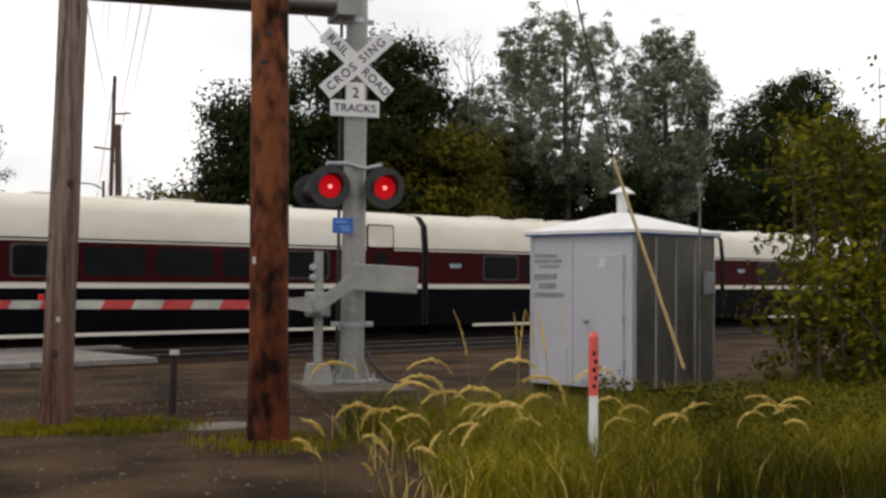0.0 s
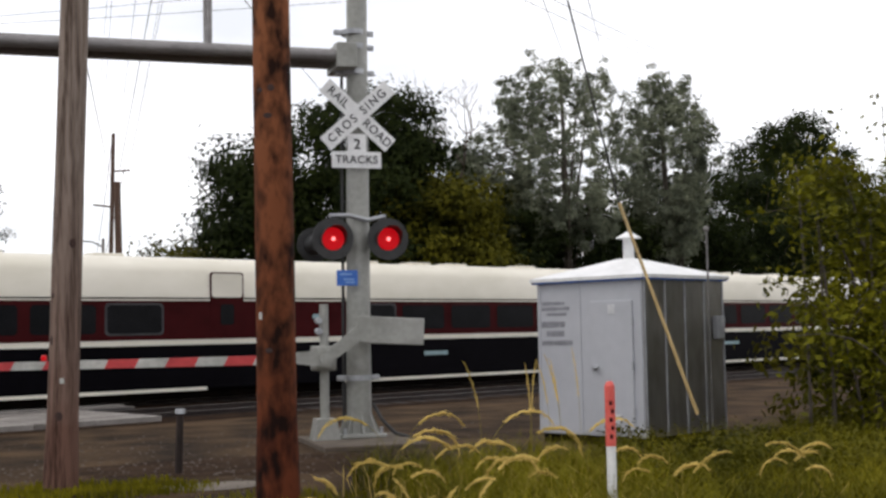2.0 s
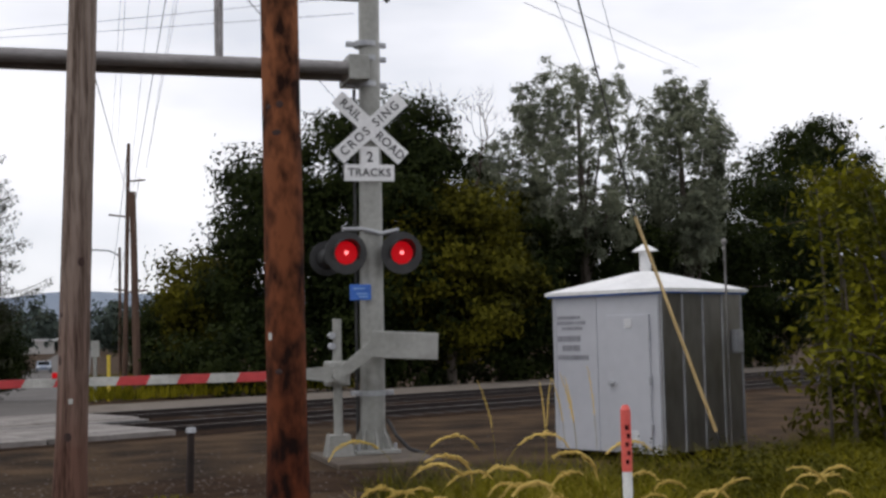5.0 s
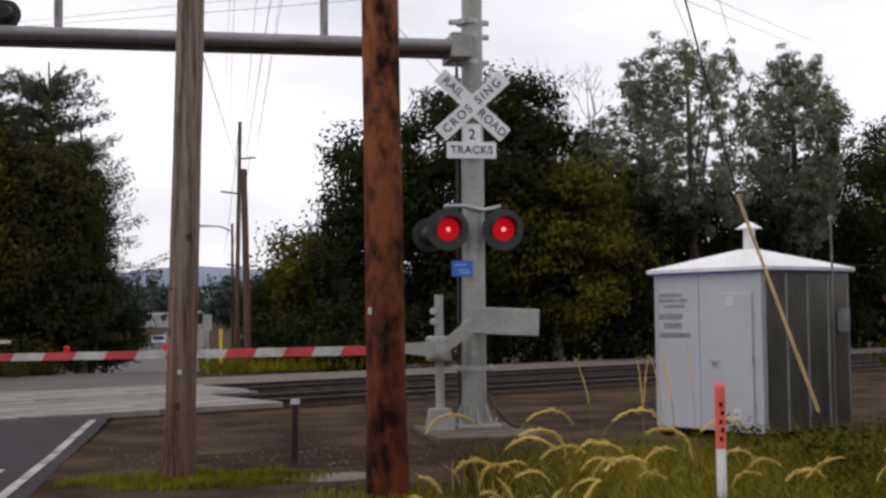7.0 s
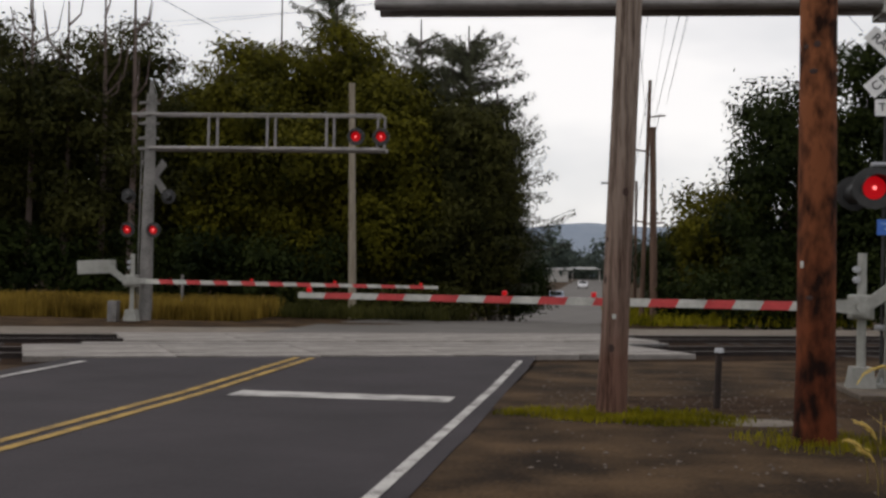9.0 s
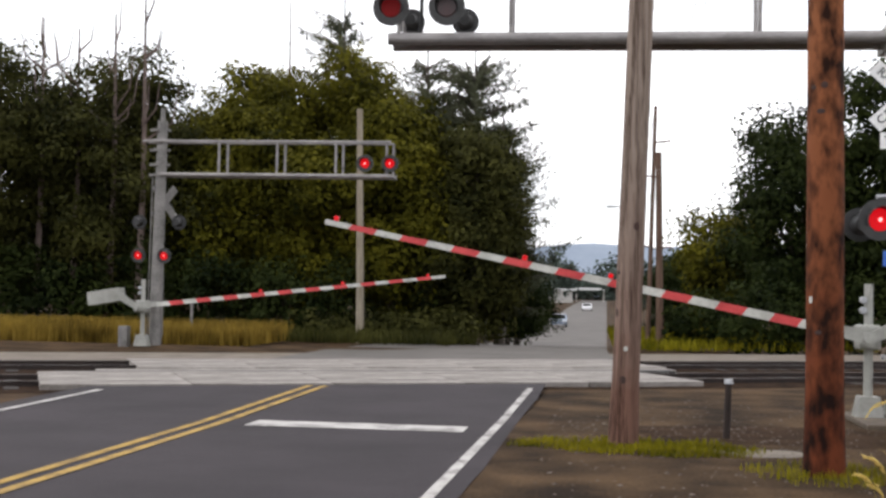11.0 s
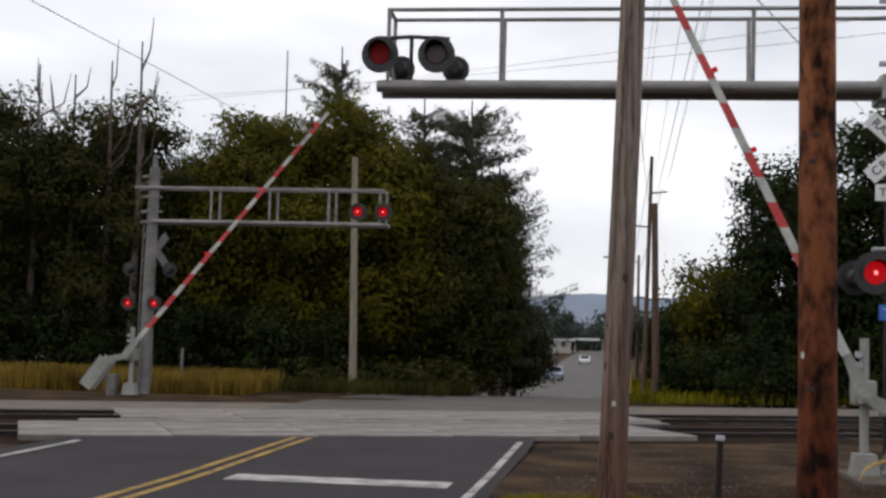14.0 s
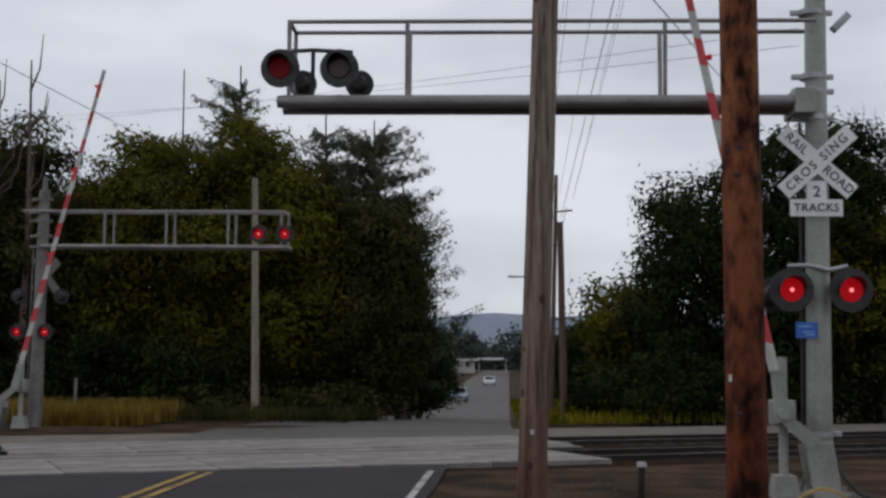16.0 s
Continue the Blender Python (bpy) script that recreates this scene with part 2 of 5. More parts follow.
M_TRAIN_NAVY = mat("navy_train_paint", (0.0015, 0.0012, 0.002), (0.003, 0.0026, 0.004), 0.7, 0.4, gloss=0.03)
M_TRAIN_TEAL = mat("grey_teal_train_paint", (0.2, 0.3, 0.32), (0.27, 0.37, 0.39), 0.7, 0.35, gloss=0.2)
M_TRAIN_FRAME = mat("dull_window_rubber", (0.04, 0.04, 0.042), (0.07, 0.072, 0.075), 3.0, 0.6, gloss=0.1)
M_TRAIN_DARK = mat("grimy_underframe", (0.002, 0.0012, 0.001), (0.007, 0.004, 0.003), 2.5, 0.9, fine=6, gloss=0.05)
M_TRAIN_BROWN = mat("brown_tank_paint", (0.014, 0.002, 0.002), (0.03, 0.005, 0.005), 1.5, 0.7, gloss=0.1)
M_BELLOWS = mat("rubber_bellows", (0.012, 0.011, 0.011), (0.025, 0.022, 0.022), 6.0, 0.8)
M_CAR_BLUE = mat("blue_grey_car_paint", (0.2, 0.25, 0.33), (0.25, 0.3, 0.38), 1.0, 0.3, metal=0.3)
M_CAR_WHITE = mat("white_car_paint", (0.6, 0.6, 0.62), (0.7, 0.7, 0.72), 1.0, 0.3)


# ---- mesh helpers ----
def box(bm, c, s, rz=0.0, ry=0.0, rx=0.0, bevel=0.0):
    m = pose(c[0], c[1], c[2], rx, ry, rz) @ Matrix.Diagonal((*s, 1))
    made = bmesh.ops.create_cube(bm, size=1.0, matrix=m)["verts"]
    if bevel:
        edges = list({e for v in made for e in v.link_edges})
        bmesh.ops.bevel(bm, geom=edges, offset=bevel, segments=2, affect="EDGES", profile=0.6)
    return bm


def tube(bm, a, b, r, r2=None, seg=12):
    a, b = Vector(a), Vector(b)
    turn = (b - a).to_track_quat("Z", "Y").to_matrix().to_4x4()
    bmesh.ops.create_cone(bm, cap_ends=True, segments=seg, radius1=r, radius2=r if r2 is None else r2, depth=(b - a).length,
                          matrix=Matrix.Translation((a + b) / 2) @ turn)
    return bm


def chain(bm, points, r, seg=8, r_end=None):
    """A bent tube through points."""
    rings, count = [], len(points)
    for i, p in enumerate(points):
        p = Vector(p)
        ahead = (Vector(points[min(i + 1, count - 1)]) - Vector(points[max(i - 1, 0)])).normalized()
        q = ahead.to_track_quat("Z", "Y").to_matrix()
        rr = r if r_end is None else r + (r_end - r) * i / (count - 1)
        rings.append([bm.verts.new(p + q @ Vector((rr * math.cos(k * math.tau / seg), rr * math.sin(k * math.tau / seg), 0))) for k in range(seg)])
    for one, two in zip(rings, rings[1:]):
        for k in range(seg):
            bm.faces.new((one[k], one[(k + 1) % seg], two[(k + 1) % seg], two[k]))
    bm.faces.new(rings[0][::-1])
    bm.faces.new(rings[-1])
    return bm


def prism(bm, outline, lo, hi, axis="y"):
    """An outline in two axes drawn out along the third."""
    def at(u, v, w):
        return {"y": (u, w, v), "x": (w, u, v), "z": (u, v, w)}[axis]
    one = [bm.verts.new(at(u, v, lo)) for u, v in outline]
    two = [bm.verts.new(at(u, v, hi)) for u, v in outline]
    bm.faces.new(one)
    bm.faces.new(two[::-1])
    for k in range(len(one)):
        j = (k + 1) % len(one)
        bm.faces.new((one[j], one[k], two[k], two[j]))
    bmesh.ops.recalc_face_normals(bm, faces=bm.faces)
    return bm


def solid(name, bm, material, smooth=False):
    me = bpy.data.meshes.new(name)
    bm.normal_update()
    bm.to_mesh(me)
    bm.free()
    me.materials.append(material)
    if smooth:
        me.polygons.foreach_set("use_smooth", [True] * len(me.polygons))
        me.set_sharp_from_angle(angle=radians(40))
    return new(name, me)


def part(name, bm, material, parent, label="", smooth=False):
    ob = solid(name, bm, material, smooth)
    ob.parent = parent
    return tagged(ob, label)


def thing(name, m, label, category, group=""):
    ob = new(name)
    ob.matrix_world = m
    ob.empty_display_size = 0.2
    return tagged(ob, label, category, group)


def lettering(name, text, size, m, material, parent, spacing=1.0):
    """Flat letters, drawn out a little, centred at the pose m."""
    curve = bpy.data.curves.new(name, "FONT")
    curve.body, curve.size, curve.align_x, curve.align_y, curve.extrude, curve.space_character = text, size, "CENTER", "CENTER", 0.002, spacing
    curve.offset = size * 0.012
    holder = new(name, curve)
    bpy.context.view_layer.update()
    me = bpy.data.meshes.new_from_object(holder.evaluated_get(bpy.context.evaluated_depsgraph_get()))
    bpy.data.objects.remove(holder)
    me.materials.clear()
    me.materials.append(material)
    ob = new(name, me)
    ob.parent, ob.matrix_local = parent, m
    return ob


def leaf_mesh(name, centres, size, material, rng, narrow=0.55, droop=0.0):
    """Many small leaves, one four-cornered face each; places, or places and the way each leaf faces."""
    if isinstance(centres, tuple):
        centres, facing = centres
    else:
        facing = np.zeros_like(centres)
    n = len(centres)
    up = facing + rng.normal(size=(n, 3)) * 0.4 + [0, 0, 0.5]
    up /= np.linalg.norm(up, axis=1)[:, None]
    a = np.cross(up, rng.normal(size=(n, 3)))
    a[:, 2] -= droop
    a /= np.linalg.norm(a, axis=1)[:, None]
    b = np.cross(up, a)
    s = size * rng.uniform(0.6, 1.35, (n, 1))
    v = np.stack([centres - a * s * 0.5, centres + b * s * narrow * 0.5, centres + a * s * 0.5, centres - b * s * narrow * 0.5], 1).reshape(-1, 3)
    return raw_mesh(name, v, 4, material)


def raw_mesh(name, v, corners, material):
    n = len(v) // corners
    me = bpy.data.meshes.new(name)
    me.vertices.add(len(v))
    me.vertices.foreach_set("co", np.asarray(v, np.float32).ravel())
    me.loops.add(len(v))
    me.loops.foreach_set("vertex_index", np.arange(len(v), dtype=np.int32))
    me.polygons.add(n)
    me.polygons.foreach_set("loop_start", np.arange(0, len(v), corners, dtype=np.int32))
    me.update(calc_edges=True)
    me.materials.append(material)
    return new(name, me)


# ---- ground, road and railway ----
TURN = 25.5
ALONG = Vector((math.cos(radians(TURN)), math.sin(radians(TURN)), 0))
ACROSS = Vector((-ALONG.y, ALONG.x, 0))
NEAR_TRACK, FAR_TRACK = 21.0, 25.1
RAIL_LEVEL = -0.06


def rail_place(s, c, z=0.0):
    p = ALONG * s + ACROSS * c
    return Vector((p.x, p.y, z))


def band(name, c0, c1, s0, s1, z, material):
    """A strip beside the railway, slightly raised, with sloped edges."""
    bm = bmesh.new()
    rows = []
    steps = 40
    for i in range(steps + 1):
        s = s0 + (s1 - s0) * i / steps
        rows.append([bm.verts.new(rail_place(s, c, h)) for c, h in ((c0 - 0.5, -0.02), (c0, z), (c1, z), (c1 + 0.5, -0.02))])
    for one, two in zip(rows, rows[1:]):
        for k in range(3):
            bm.faces.new((one[k], two[k], two[k + 1], one[k + 1]))
    return tagged(solid(name, bm, material), kind="structure")


def ground_z(y):
    """Level as far as the railway; beyond it the land dips and rises again."""
    return float(np.interp(y, (34, 45, 60, 90, 130, 200, 300, 400), (0, -0.25, -1.0, -1.9, -2.1, -1.5, -0.5, 0)))


def make_ground():
    bm = bmesh.new()
    rows = []
    for y in (-600, -100, -20, 10, 30, 34, 38, 45, 52, 60, 70, 80, 90, 110, 130, 160, 200, 240, 280, 330, 400, 600, 1000, 1600, 2600):
        rows.append([bm.verts.new((x, y, ground_z(y))) for x in (-2400, -800, -200, -60, -20, 0, 20, 60, 200, 800, 2400)])
    for one, two in zip(rows, rows[1:]):
        for k in range(10):
            bm.faces.new((one[k], one[k + 1], two[k + 1], two[k]))
    tagged(solid("ground", bm, M_SOIL), "packed brown gravel and dirt verge", "ground", kind="structure")


def line_y(c, x):
    """Where the line at distance c across the railway meets x."""
    return (c - ACROSS.x * x) / ACROSS.y


def slant(y):
    """The near road runs a little to the right as it nears the railway."""
    return 0.025 * (min(y, 24.0) - 14) * max(0.0, min(1.0, (34 - y) / 10))


def make_road():
    def strip(name, x0, x1, levels, material):
        bm = bmesh.new()
        rows = []
        for c, y, z in levels:
            rag = 0.07 * noise.noise((y * 0.9, c or 0.0, 5.0))
            row = []
            for x in (x0 - rag, (x0 + x1) / 2, x1 + rag):
                yy = y if c is None else line_y(c, x)
                lean = 0.012 * (yy - 34) if yy > 34 else slant(yy)
                row.append(bm.verts.new((x + lean, yy if c is None else line_y(c, x + lean), z)))
            rows.append(row)
        for one, two in zip(rows, rows[1:]):
            for k in range(2):
                bm.faces.new((one[k], one[k + 1], two[k + 1], two[k]))
        return tagged(solid(name, bm, material), kind="structure")
    near_edge, far_edge = NEAR_TRACK - 1.52, FAR_TRACK + 1.52
    tagged(strip("road", -7.95, -1.02, [(None, -60, 0.008)] + [(None, 4 + 0.45 * k, 0.008) for k in range(16)] + [(near_edge - 5, 0, 0.008), (near_edge - 2.5, 0, 0.038), (near_edge - 0.02, 0, 0.078)], M_ASPHALT),
           "dark grey asphalt two-lane road", "road")
    tagged(strip("road_beyond", -7.4, 0.35, [(far_edge + 0.02, 0, 0.078), (far_edge + 6, 0, 0.012)] + [(None, y, ground_z(y) + 0.012) for y in (38, 45, 52, 60, 70, 80, 90, 110, 130, 160, 200, 240, 280, 330, 400)], M_FAR_ROAD),
           "pale worn asphalt road running away", "road")

    def height(y, x):
        c = ACROSS.x * x + ACROSS.y * y
        return 0.012 + max(0.0, min(1.0, (c - near_edge + 5) / 4.98)) * 0.07

    def stripe(name, x, w, y0, y1, material, label):
        bm = bmesh.new()
        rows, steps = [], 80
        for i in range(steps + 1):
            y = y0 + (y1 - y0) * i / steps
            u = x + slant(y)
            worn = 0.006 * noise.noise((y * 3.0, x, 2.0))
            rows.append([bm.verts.new((u - w / 2 + worn, y, height(y, u) + 0.004)), bm.verts.new((u + w / 2 + worn, y, height(y, u) + 0.004))])
        for one, two in zip(rows, rows[1:]):
            bm.faces.new((one[0], one[1], two[1], two[0]))
        tagged(solid(name, bm, material), label, "road marking", kind="structure")
    for dx in (-0.12, 0.12):
        stripe("yellow_line", -4.64 + dx, 0.11, -20, 19.2, M_YELLOW, "worn double yellow centre line")
    stripe("edge_line", -1.25, 0.105, -20, 20.0, M_WHITE_LINE, "worn white edge line")
    stripe("edge_line", -7.5, 0.12, -20, 17.3, M_WHITE_LINE, "worn white edge line")
    stripe("stop_line", -2.87, 2.6, 13.7, 14.32, M_WHITE_LINE, "white stop line across the lane")
    stripe("stop_line", -2.75, 2.5, 6.0, 6.55, M_WHITE_LINE, "white bar painted across the lane")


def make_railway():
    band("ballast_bed", NEAR_TRACK - 1.75, FAR_TRACK + 1.75, -160, 420, 0.012, M_BALLAST)
    tagged(band("gravel_track", FAR_TRACK + 2.6, FAR_TRACK + 5.4, -90, 160, 0.03, M_PATH), "pale gravel service track beside the railway", "track")
    for c in (NEAR_TRACK, FAR_TRACK):
        for side in (-0.755, 0.755):
            rail = thing("rail", pose(0, 0, 0), "rusty steel rail with a worn bright head", "rail", "rails")
            bm = bmesh.new()
            outline = [(-0.07, 0.02), (0.07, 0.02), (0.02, 0.05), (0.012, 0.12), (0.036, 0.13), (0.036, 0.158), (-0.036, 0.158), (-0.036, 0.13), (-0.012, 0.12), (-0.02, 0.05)]
            prism(bm, outline, -160, 420, "x")
            part("web", bm, M_RAIL, rail)
            bm = bmesh.new()
            box(bm, (130, 0, 0.161), (580, 0.05, 0.006))
            part("head", bm, M_RAIL_TOP, rail, "bright worn rail head")
            rail.matrix_world = Matrix.Translation(rail_place(0, c + side, RAIL_LEVEL)) @ pose(0, 0, 0, 0, 0, TURN)
            tagged(rail, kind="structure")
    # concrete panels of the crossing
    crossing = thing("crossing_surface", pose(0, 0, 0), "worn pale concrete panels between the rails", "crossing")
    tagged(crossing, kind="structure")
    meshes = {}
    for c in (NEAR_TRACK, FAR_TRACK):
        first, length = (-0.1, 2.3) if c == NEAR_TRACK else (1.75, 2.23)
        for lo, hi in ((-1.5, -0.79), (-0.72, 0.72), (0.79, 1.5)):
            for k in range(5):
                s = first + length / 2 + (length + 0.015) * k
                key = (round(hi - lo, 2), length)
                if key not in meshes:
                    bm = bmesh.new()
                    box(bm, (0, 0, 0), (length, hi - lo, 0.15), bevel=0.015)
                    ob = part("panel", bm, M_PANEL, crossing)
                    meshes[key] = ob.data
                else:
                    ob = new("panel", meshes[key])
                    ob.parent = crossing
                p = rail_place(s, c + (lo + hi) / 2, 0.088 + RAIL_LEVEL)
                ob.matrix_local = Matrix.Translation(p) @ pose(0, 0, 0, 0, 0, TURN)
    # filling between the two tracks
    bm = bmesh.new()
    box(bm, (0, 0, 0), (11.9, 0.6, 0.13))
    ob = solid("concrete_infill", bm, M_PANEL)
    ob.matrix_world = Matrix.Translation(rail_place(6.9, FAR_TRACK - 1.815, 0.075 + RAIL_LEVEL)) @ pose(0, 0, 0, 0, 0, TURN)
    tagged(ob, "worn concrete between the two tracks", "infill", kind="structure")
    # added black strip, stands in for the dark gap between the tracks
    bm = bmesh.new()
    box(bm, (0, 0, 0), (12.4, 0.44, 0.12), bevel=0.01)
    ob = solid("dark_gap_strip", bm, M_BELLOWS)
    ob.matrix_world = Matrix.Translation(rail_place(6.4, NEAR_TRACK + 1.735, 0.085 + RAIL_LEVEL)) @ pose(0, 0, 0, 0, 0, TURN)
    tagged(ob, "black strip for the dark gap between the tracks", "filler strip", kind="structure")
    # sleepers
    bm = bmesh.new()
    box(bm, (0, 0, 0), (0.23, 2.6, 0.1), bevel=0.012)
    bed = thing("sleepers", pose(0, 0, 0), "dark creosoted wooden sleepers in ballast", "sleeper")
    tagged(bed, kind="structure")
    me = bpy.data.meshes.new("sleeper")
    bm.to_mesh(me)
    bm.free()
    me.materials.append(M_TIE)
    for c in (NEAR_TRACK, FAR_TRACK):
        for k in range(140):
            s = -34 + 0.54 * k
            if -0.4 < s < 14.3:
                continue
            ob = new("sleeper", me)
            ob.parent = bed
            ob.matrix_local = Matrix.Translation(rail_place(s, c, -0.032)) @ pose(0, 0, 0, 0, 0, TURN + 0.6 * math.sin(k * 3.7))


def patch_of_ground(cx, cy, rx, ry, z, material, label, seed):
    """A flat patch with an uneven outline."""
    bm = bmesh.new()
    pts = []
    for k in range(40):
        a = k * math.tau / 40
        q = 1 + 0.35 * noise.noise((math.cos(a) * 1.6 + seed, math.sin(a) * 1.6, seed)) + 0.12 * noise.noise((math.cos(a) * 6, math.sin(a) * 6, seed))
        pts.append(bm.verts.new((cx + math.cos(a) * rx * q, cy + math.sin(a) * ry * q, z)))
    bm.faces.new(pts)
    tagged(solid("ground_patch", bm, material), label, "ground", kind="structure")


make_ground()
patch_of_ground(2.2, 14.6, 2.2, 1.0, 0.005, M_DIRT, "dark bare dirt with rubble", 2.0)
patch_of_ground(1.7, 12.7, 0.6, 0.3, 0.009, M_PATH, "pale sandy gravel", 5.0)
patch_of_ground(4.6, 13.2, 1.3, 1.2, 0.013, M_DIRT, "dark bare dirt before the shed", 9.0)
make_road()
make_railway()


# ---- crossing signals ----
def flasher(parent, x, z, y, r, lit, face=-1):
    """A round signal head: backing disc, hood, lens, housing."""
    bm = bmesh.new()
    tube(bm, (x, y - 0.008 * face, z), (x, y + 0.008 * face, z), r, seg=28)
    disc = part("background_disc", bm, M_BLACK, parent, "black round signal background")
    bm = bmesh.new()
    seg, inner, depth = 20, r * 0.62, r * 0.95
    rows = []
    for k in range(seg + 1):
        a = radians(-25 + 230 * k / seg)
        cx, cz = math.cos(a), math.sin(a)
        d = depth * (0.35 + 0.65 * max(0.0, math.sin(a)))
        rows.append([bm.verts.new((x + cx * inner * q, y + face * w, z + cz * inner * q)) for q, w in ((1, 0), (1, d), (0.95, d), (0.95, 0))])
    for one, two in zip(rows, rows[1:]):
        for k in range(4):
            bm.faces.new((one[k], two[k], two[(k + 1) % 4], one[(k + 1) % 4]))
    part("hood", bm, M_BLACK, disc, smooth=True)
    bm = bmesh.new()
    tube(bm, (x, y, z), (x, y + face * 0.03, z), r * 0.56, r * 0.5, seg=24)
    part("lens", bm, (M_LENS_DIM if lit == "dim" else M_LENS_ON) if lit else M_LENS_OFF, disc, "lit red lens" if lit else "dark red lens")
    if lit is True:
        bm = bmesh.new()
        bmesh.ops.create_uvsphere(bm, u_segments=10, v_segments=6, radius=r * 0.1, matrix=Matrix.Translation((x, y + face * 0.03, z)))
        part("bulb", bm, M_LENS_CORE, disc, "bright bulb glowing through the lens")
    bm = bmesh.new()
    tube(bm, (x, y, z), (x, y - face * r * 1.0, z), r * 0.62, r * 0.42, seg=16)
    part("housing", bm, M_BLACK, disc, smooth=True)


def clamp(bm, z, r):
    tube(bm, (0, 0, z - 0.035), (0, 0, z + 0.035), r, seg=20)
    for a in (-1, 1):
        box(bm, (a * (r + 0.05), 0, z), (0.12, 0.06, 0.07), bevel=0.008)


def crossbuck(parent, x, y, z, face, letters):
    """Two crossed white blades with black words."""
    for k, (word, tilt) in enumerate(((("RAIL", "ROAD"), -42), (("CROS", "SING"), 42))):
        bm = bmesh.new()
        box(bm, (0, 0, 0), (1.22, 0.012, 0.229), bevel=0.003)
        blade = part("blade", bm, M_SIGN, parent, "white blade with black capitals")
        blade.matrix_local = pose(x, y + face * 0.016 * k, z, 0, -tilt * -face, 0)
        if letters:
            for half, piece in zip((-1, 1), word):
                lettering("lettering", piece, 0.165, pose(half * (0.29 if k else 0.36), face * 0.009, 0, 90, 0, 0), M_BLACK, blade, 1.3 if k else 1.05)


def make_near_signal():
    root = thing("cantilever_signal", pose(4.14, 17.0, 0), "grey steel crossing signal mast with overhead arm and crossbuck", "crossing signal")
    bm = bmesh.new()
    tube(bm, (0, 0, 0.1), (0.06, 0, 7.2), 0.172, 0.135, 28)
    part("mast", bm, M_STEEL, root, smooth=True)
    bm = bmesh.new()
    box(bm, (0, 0, 0.09), (0.62, 0.62, 0.05), bevel=0.01)
    for k in range(8):
        a = k * math.tau / 8
        prism_at = [(0.16, 0.1), (0.3, 0.1), (0.16, 0.42)]
        piece = bmesh.new()
        prism(piece, prism_at, -0.012, 0.012)
        piece.transform(pose(0, 0, 0, 0, 0, math.degrees(a)))
        part("gusset", piece, M_STEEL, root)
    part("base_flange", bm, M_STEEL, root)
    for k in range(4):
        bm = bmesh.new()
        tube(bm, (0.25 * (1 if k % 2 else -1), 0.25 * (1 if k > 1 else -1), 0.06), (0.25 * (1 if k % 2 else -1), 0.25 * (1 if k > 1 else -1), 0.2), 0.022, seg=8)
        part("anchor_bolt", bm, M_GALV, root)
    # overhead arm
    bm = bmesh.new()
    box(bm, (-0.17, 0, 5.24), (0.28, 0.7, 0.34), bevel=0.015)
    part("arm_bracket", bm, M_STEEL, root)
    for z in (5.42, 5.06, 5.62, 6.5, 0.86):
        bm = bmesh.new()
        clamp(bm, z, 0.17 if z > 2 else 0.185)
        part("clamp", bm, M_GALV, root, smooth=True)
    for y in (-0.22, 0.25):
        bm = bmesh.new()
        tube(bm, (-0.15, y, 5.24), (-7.2, y, 5.24), 0.088, 0.085, 16)
        part("lower_chord", bm, M_ARM, root, smooth=True)
        bm = bmesh.new()
        tube(bm, (0.0, y * 1.2, 6.33), (-7.05, y * 1.2, 6.33), 0.03, seg=10)
        part("handrail", bm, M_ARM, root, smooth=True)
        for x in (-7.05, -5.45, -2.0):
            bm = bmesh.new()
            tube(bm, (x, y, 5.32), (x, y * 1.2, 6.34), 0.03, seg=8)
            part("upright", bm, M_ARM, root)
    bm = bmesh.new()
    box(bm, (-3.7, 0.02, 5.325), (6.9, 0.42, 0.03))
    part("walkway", bm, M_ARM, root)
    bm = bmesh.new()
    tube(bm, (-7.05, -0.28, 6.33), (-7.05, 0.32, 6.33), 0.03, seg=8)
    part("end_rail", bm, M_ARM, root)
    bm = bmesh.new()
    chain(bm, [(-7.3, -0.1, 5.95), (-6.75, -0.1, 5.98), (-6.2, -0.1, 5.95)], 0.03)
    tube(bm, (-6.76, 0, 5.3), (-6.76, 0, 5.98), 0.03, seg=8)
    part("lamp_bracket", bm, M_BLACK, root)
    for x in (-7.16, -6.36):
        flasher(root, x, 5.68, -0.3, 0.265, "dim" if x < -7 else False)
        flasher(root, x + 0.2, 5.62, 0.4, 0.2, False, 1)
    # lights at eye level
    bm = bmesh.new()
    chain(bm, [(-0.42, -0.22, 3.05), (-0.15, -0.2, 3.06), (0.12, -0.2, 3.0), (0.36, -0.22, 3.05)], 0.03)
    part("lamp_bracket", bm, M_GALV, root)
    flasher(root, -0.40, 2.73, -0.34, 0.285, True)
    flasher(root, 0.36, 2.73, -0.34, 0.285, True)
    flasher(root, -0.52, 2.70, 0.36, 0.24, False, 1)
    # crossbuck and plates
    crossbuck(root, -0.01, -0.22, 4.43, -1, True)
    bm = bmesh.new()
    box(bm, (-0.02, -0.2, 4.02), (0.26, 0.012, 0.32), bevel=0.004)
    plate = part("number_plate", bm, M_SIGN, root, "white plate with a black figure 2")
    lettering("lettering", "2", 0.2, pose(-0.02, -0.212, 4.03, 90, 0, 0), M_BLACK, plate)
    bm = bmesh.new()
    box(bm, (-0.03, -0.21, 3.82), (0.69, 0.012, 0.225), bevel=0.004)
    plate = part("tracks_plate", bm, M_SIGN, root, "white plate with the word TRACKS")
    lettering("lettering", "TRACKS", 0.15, pose(-0.03, -0.222, 3.82, 90, 0, 0), M_BLACK, plate, 1.1)
    bm = bmesh.new()
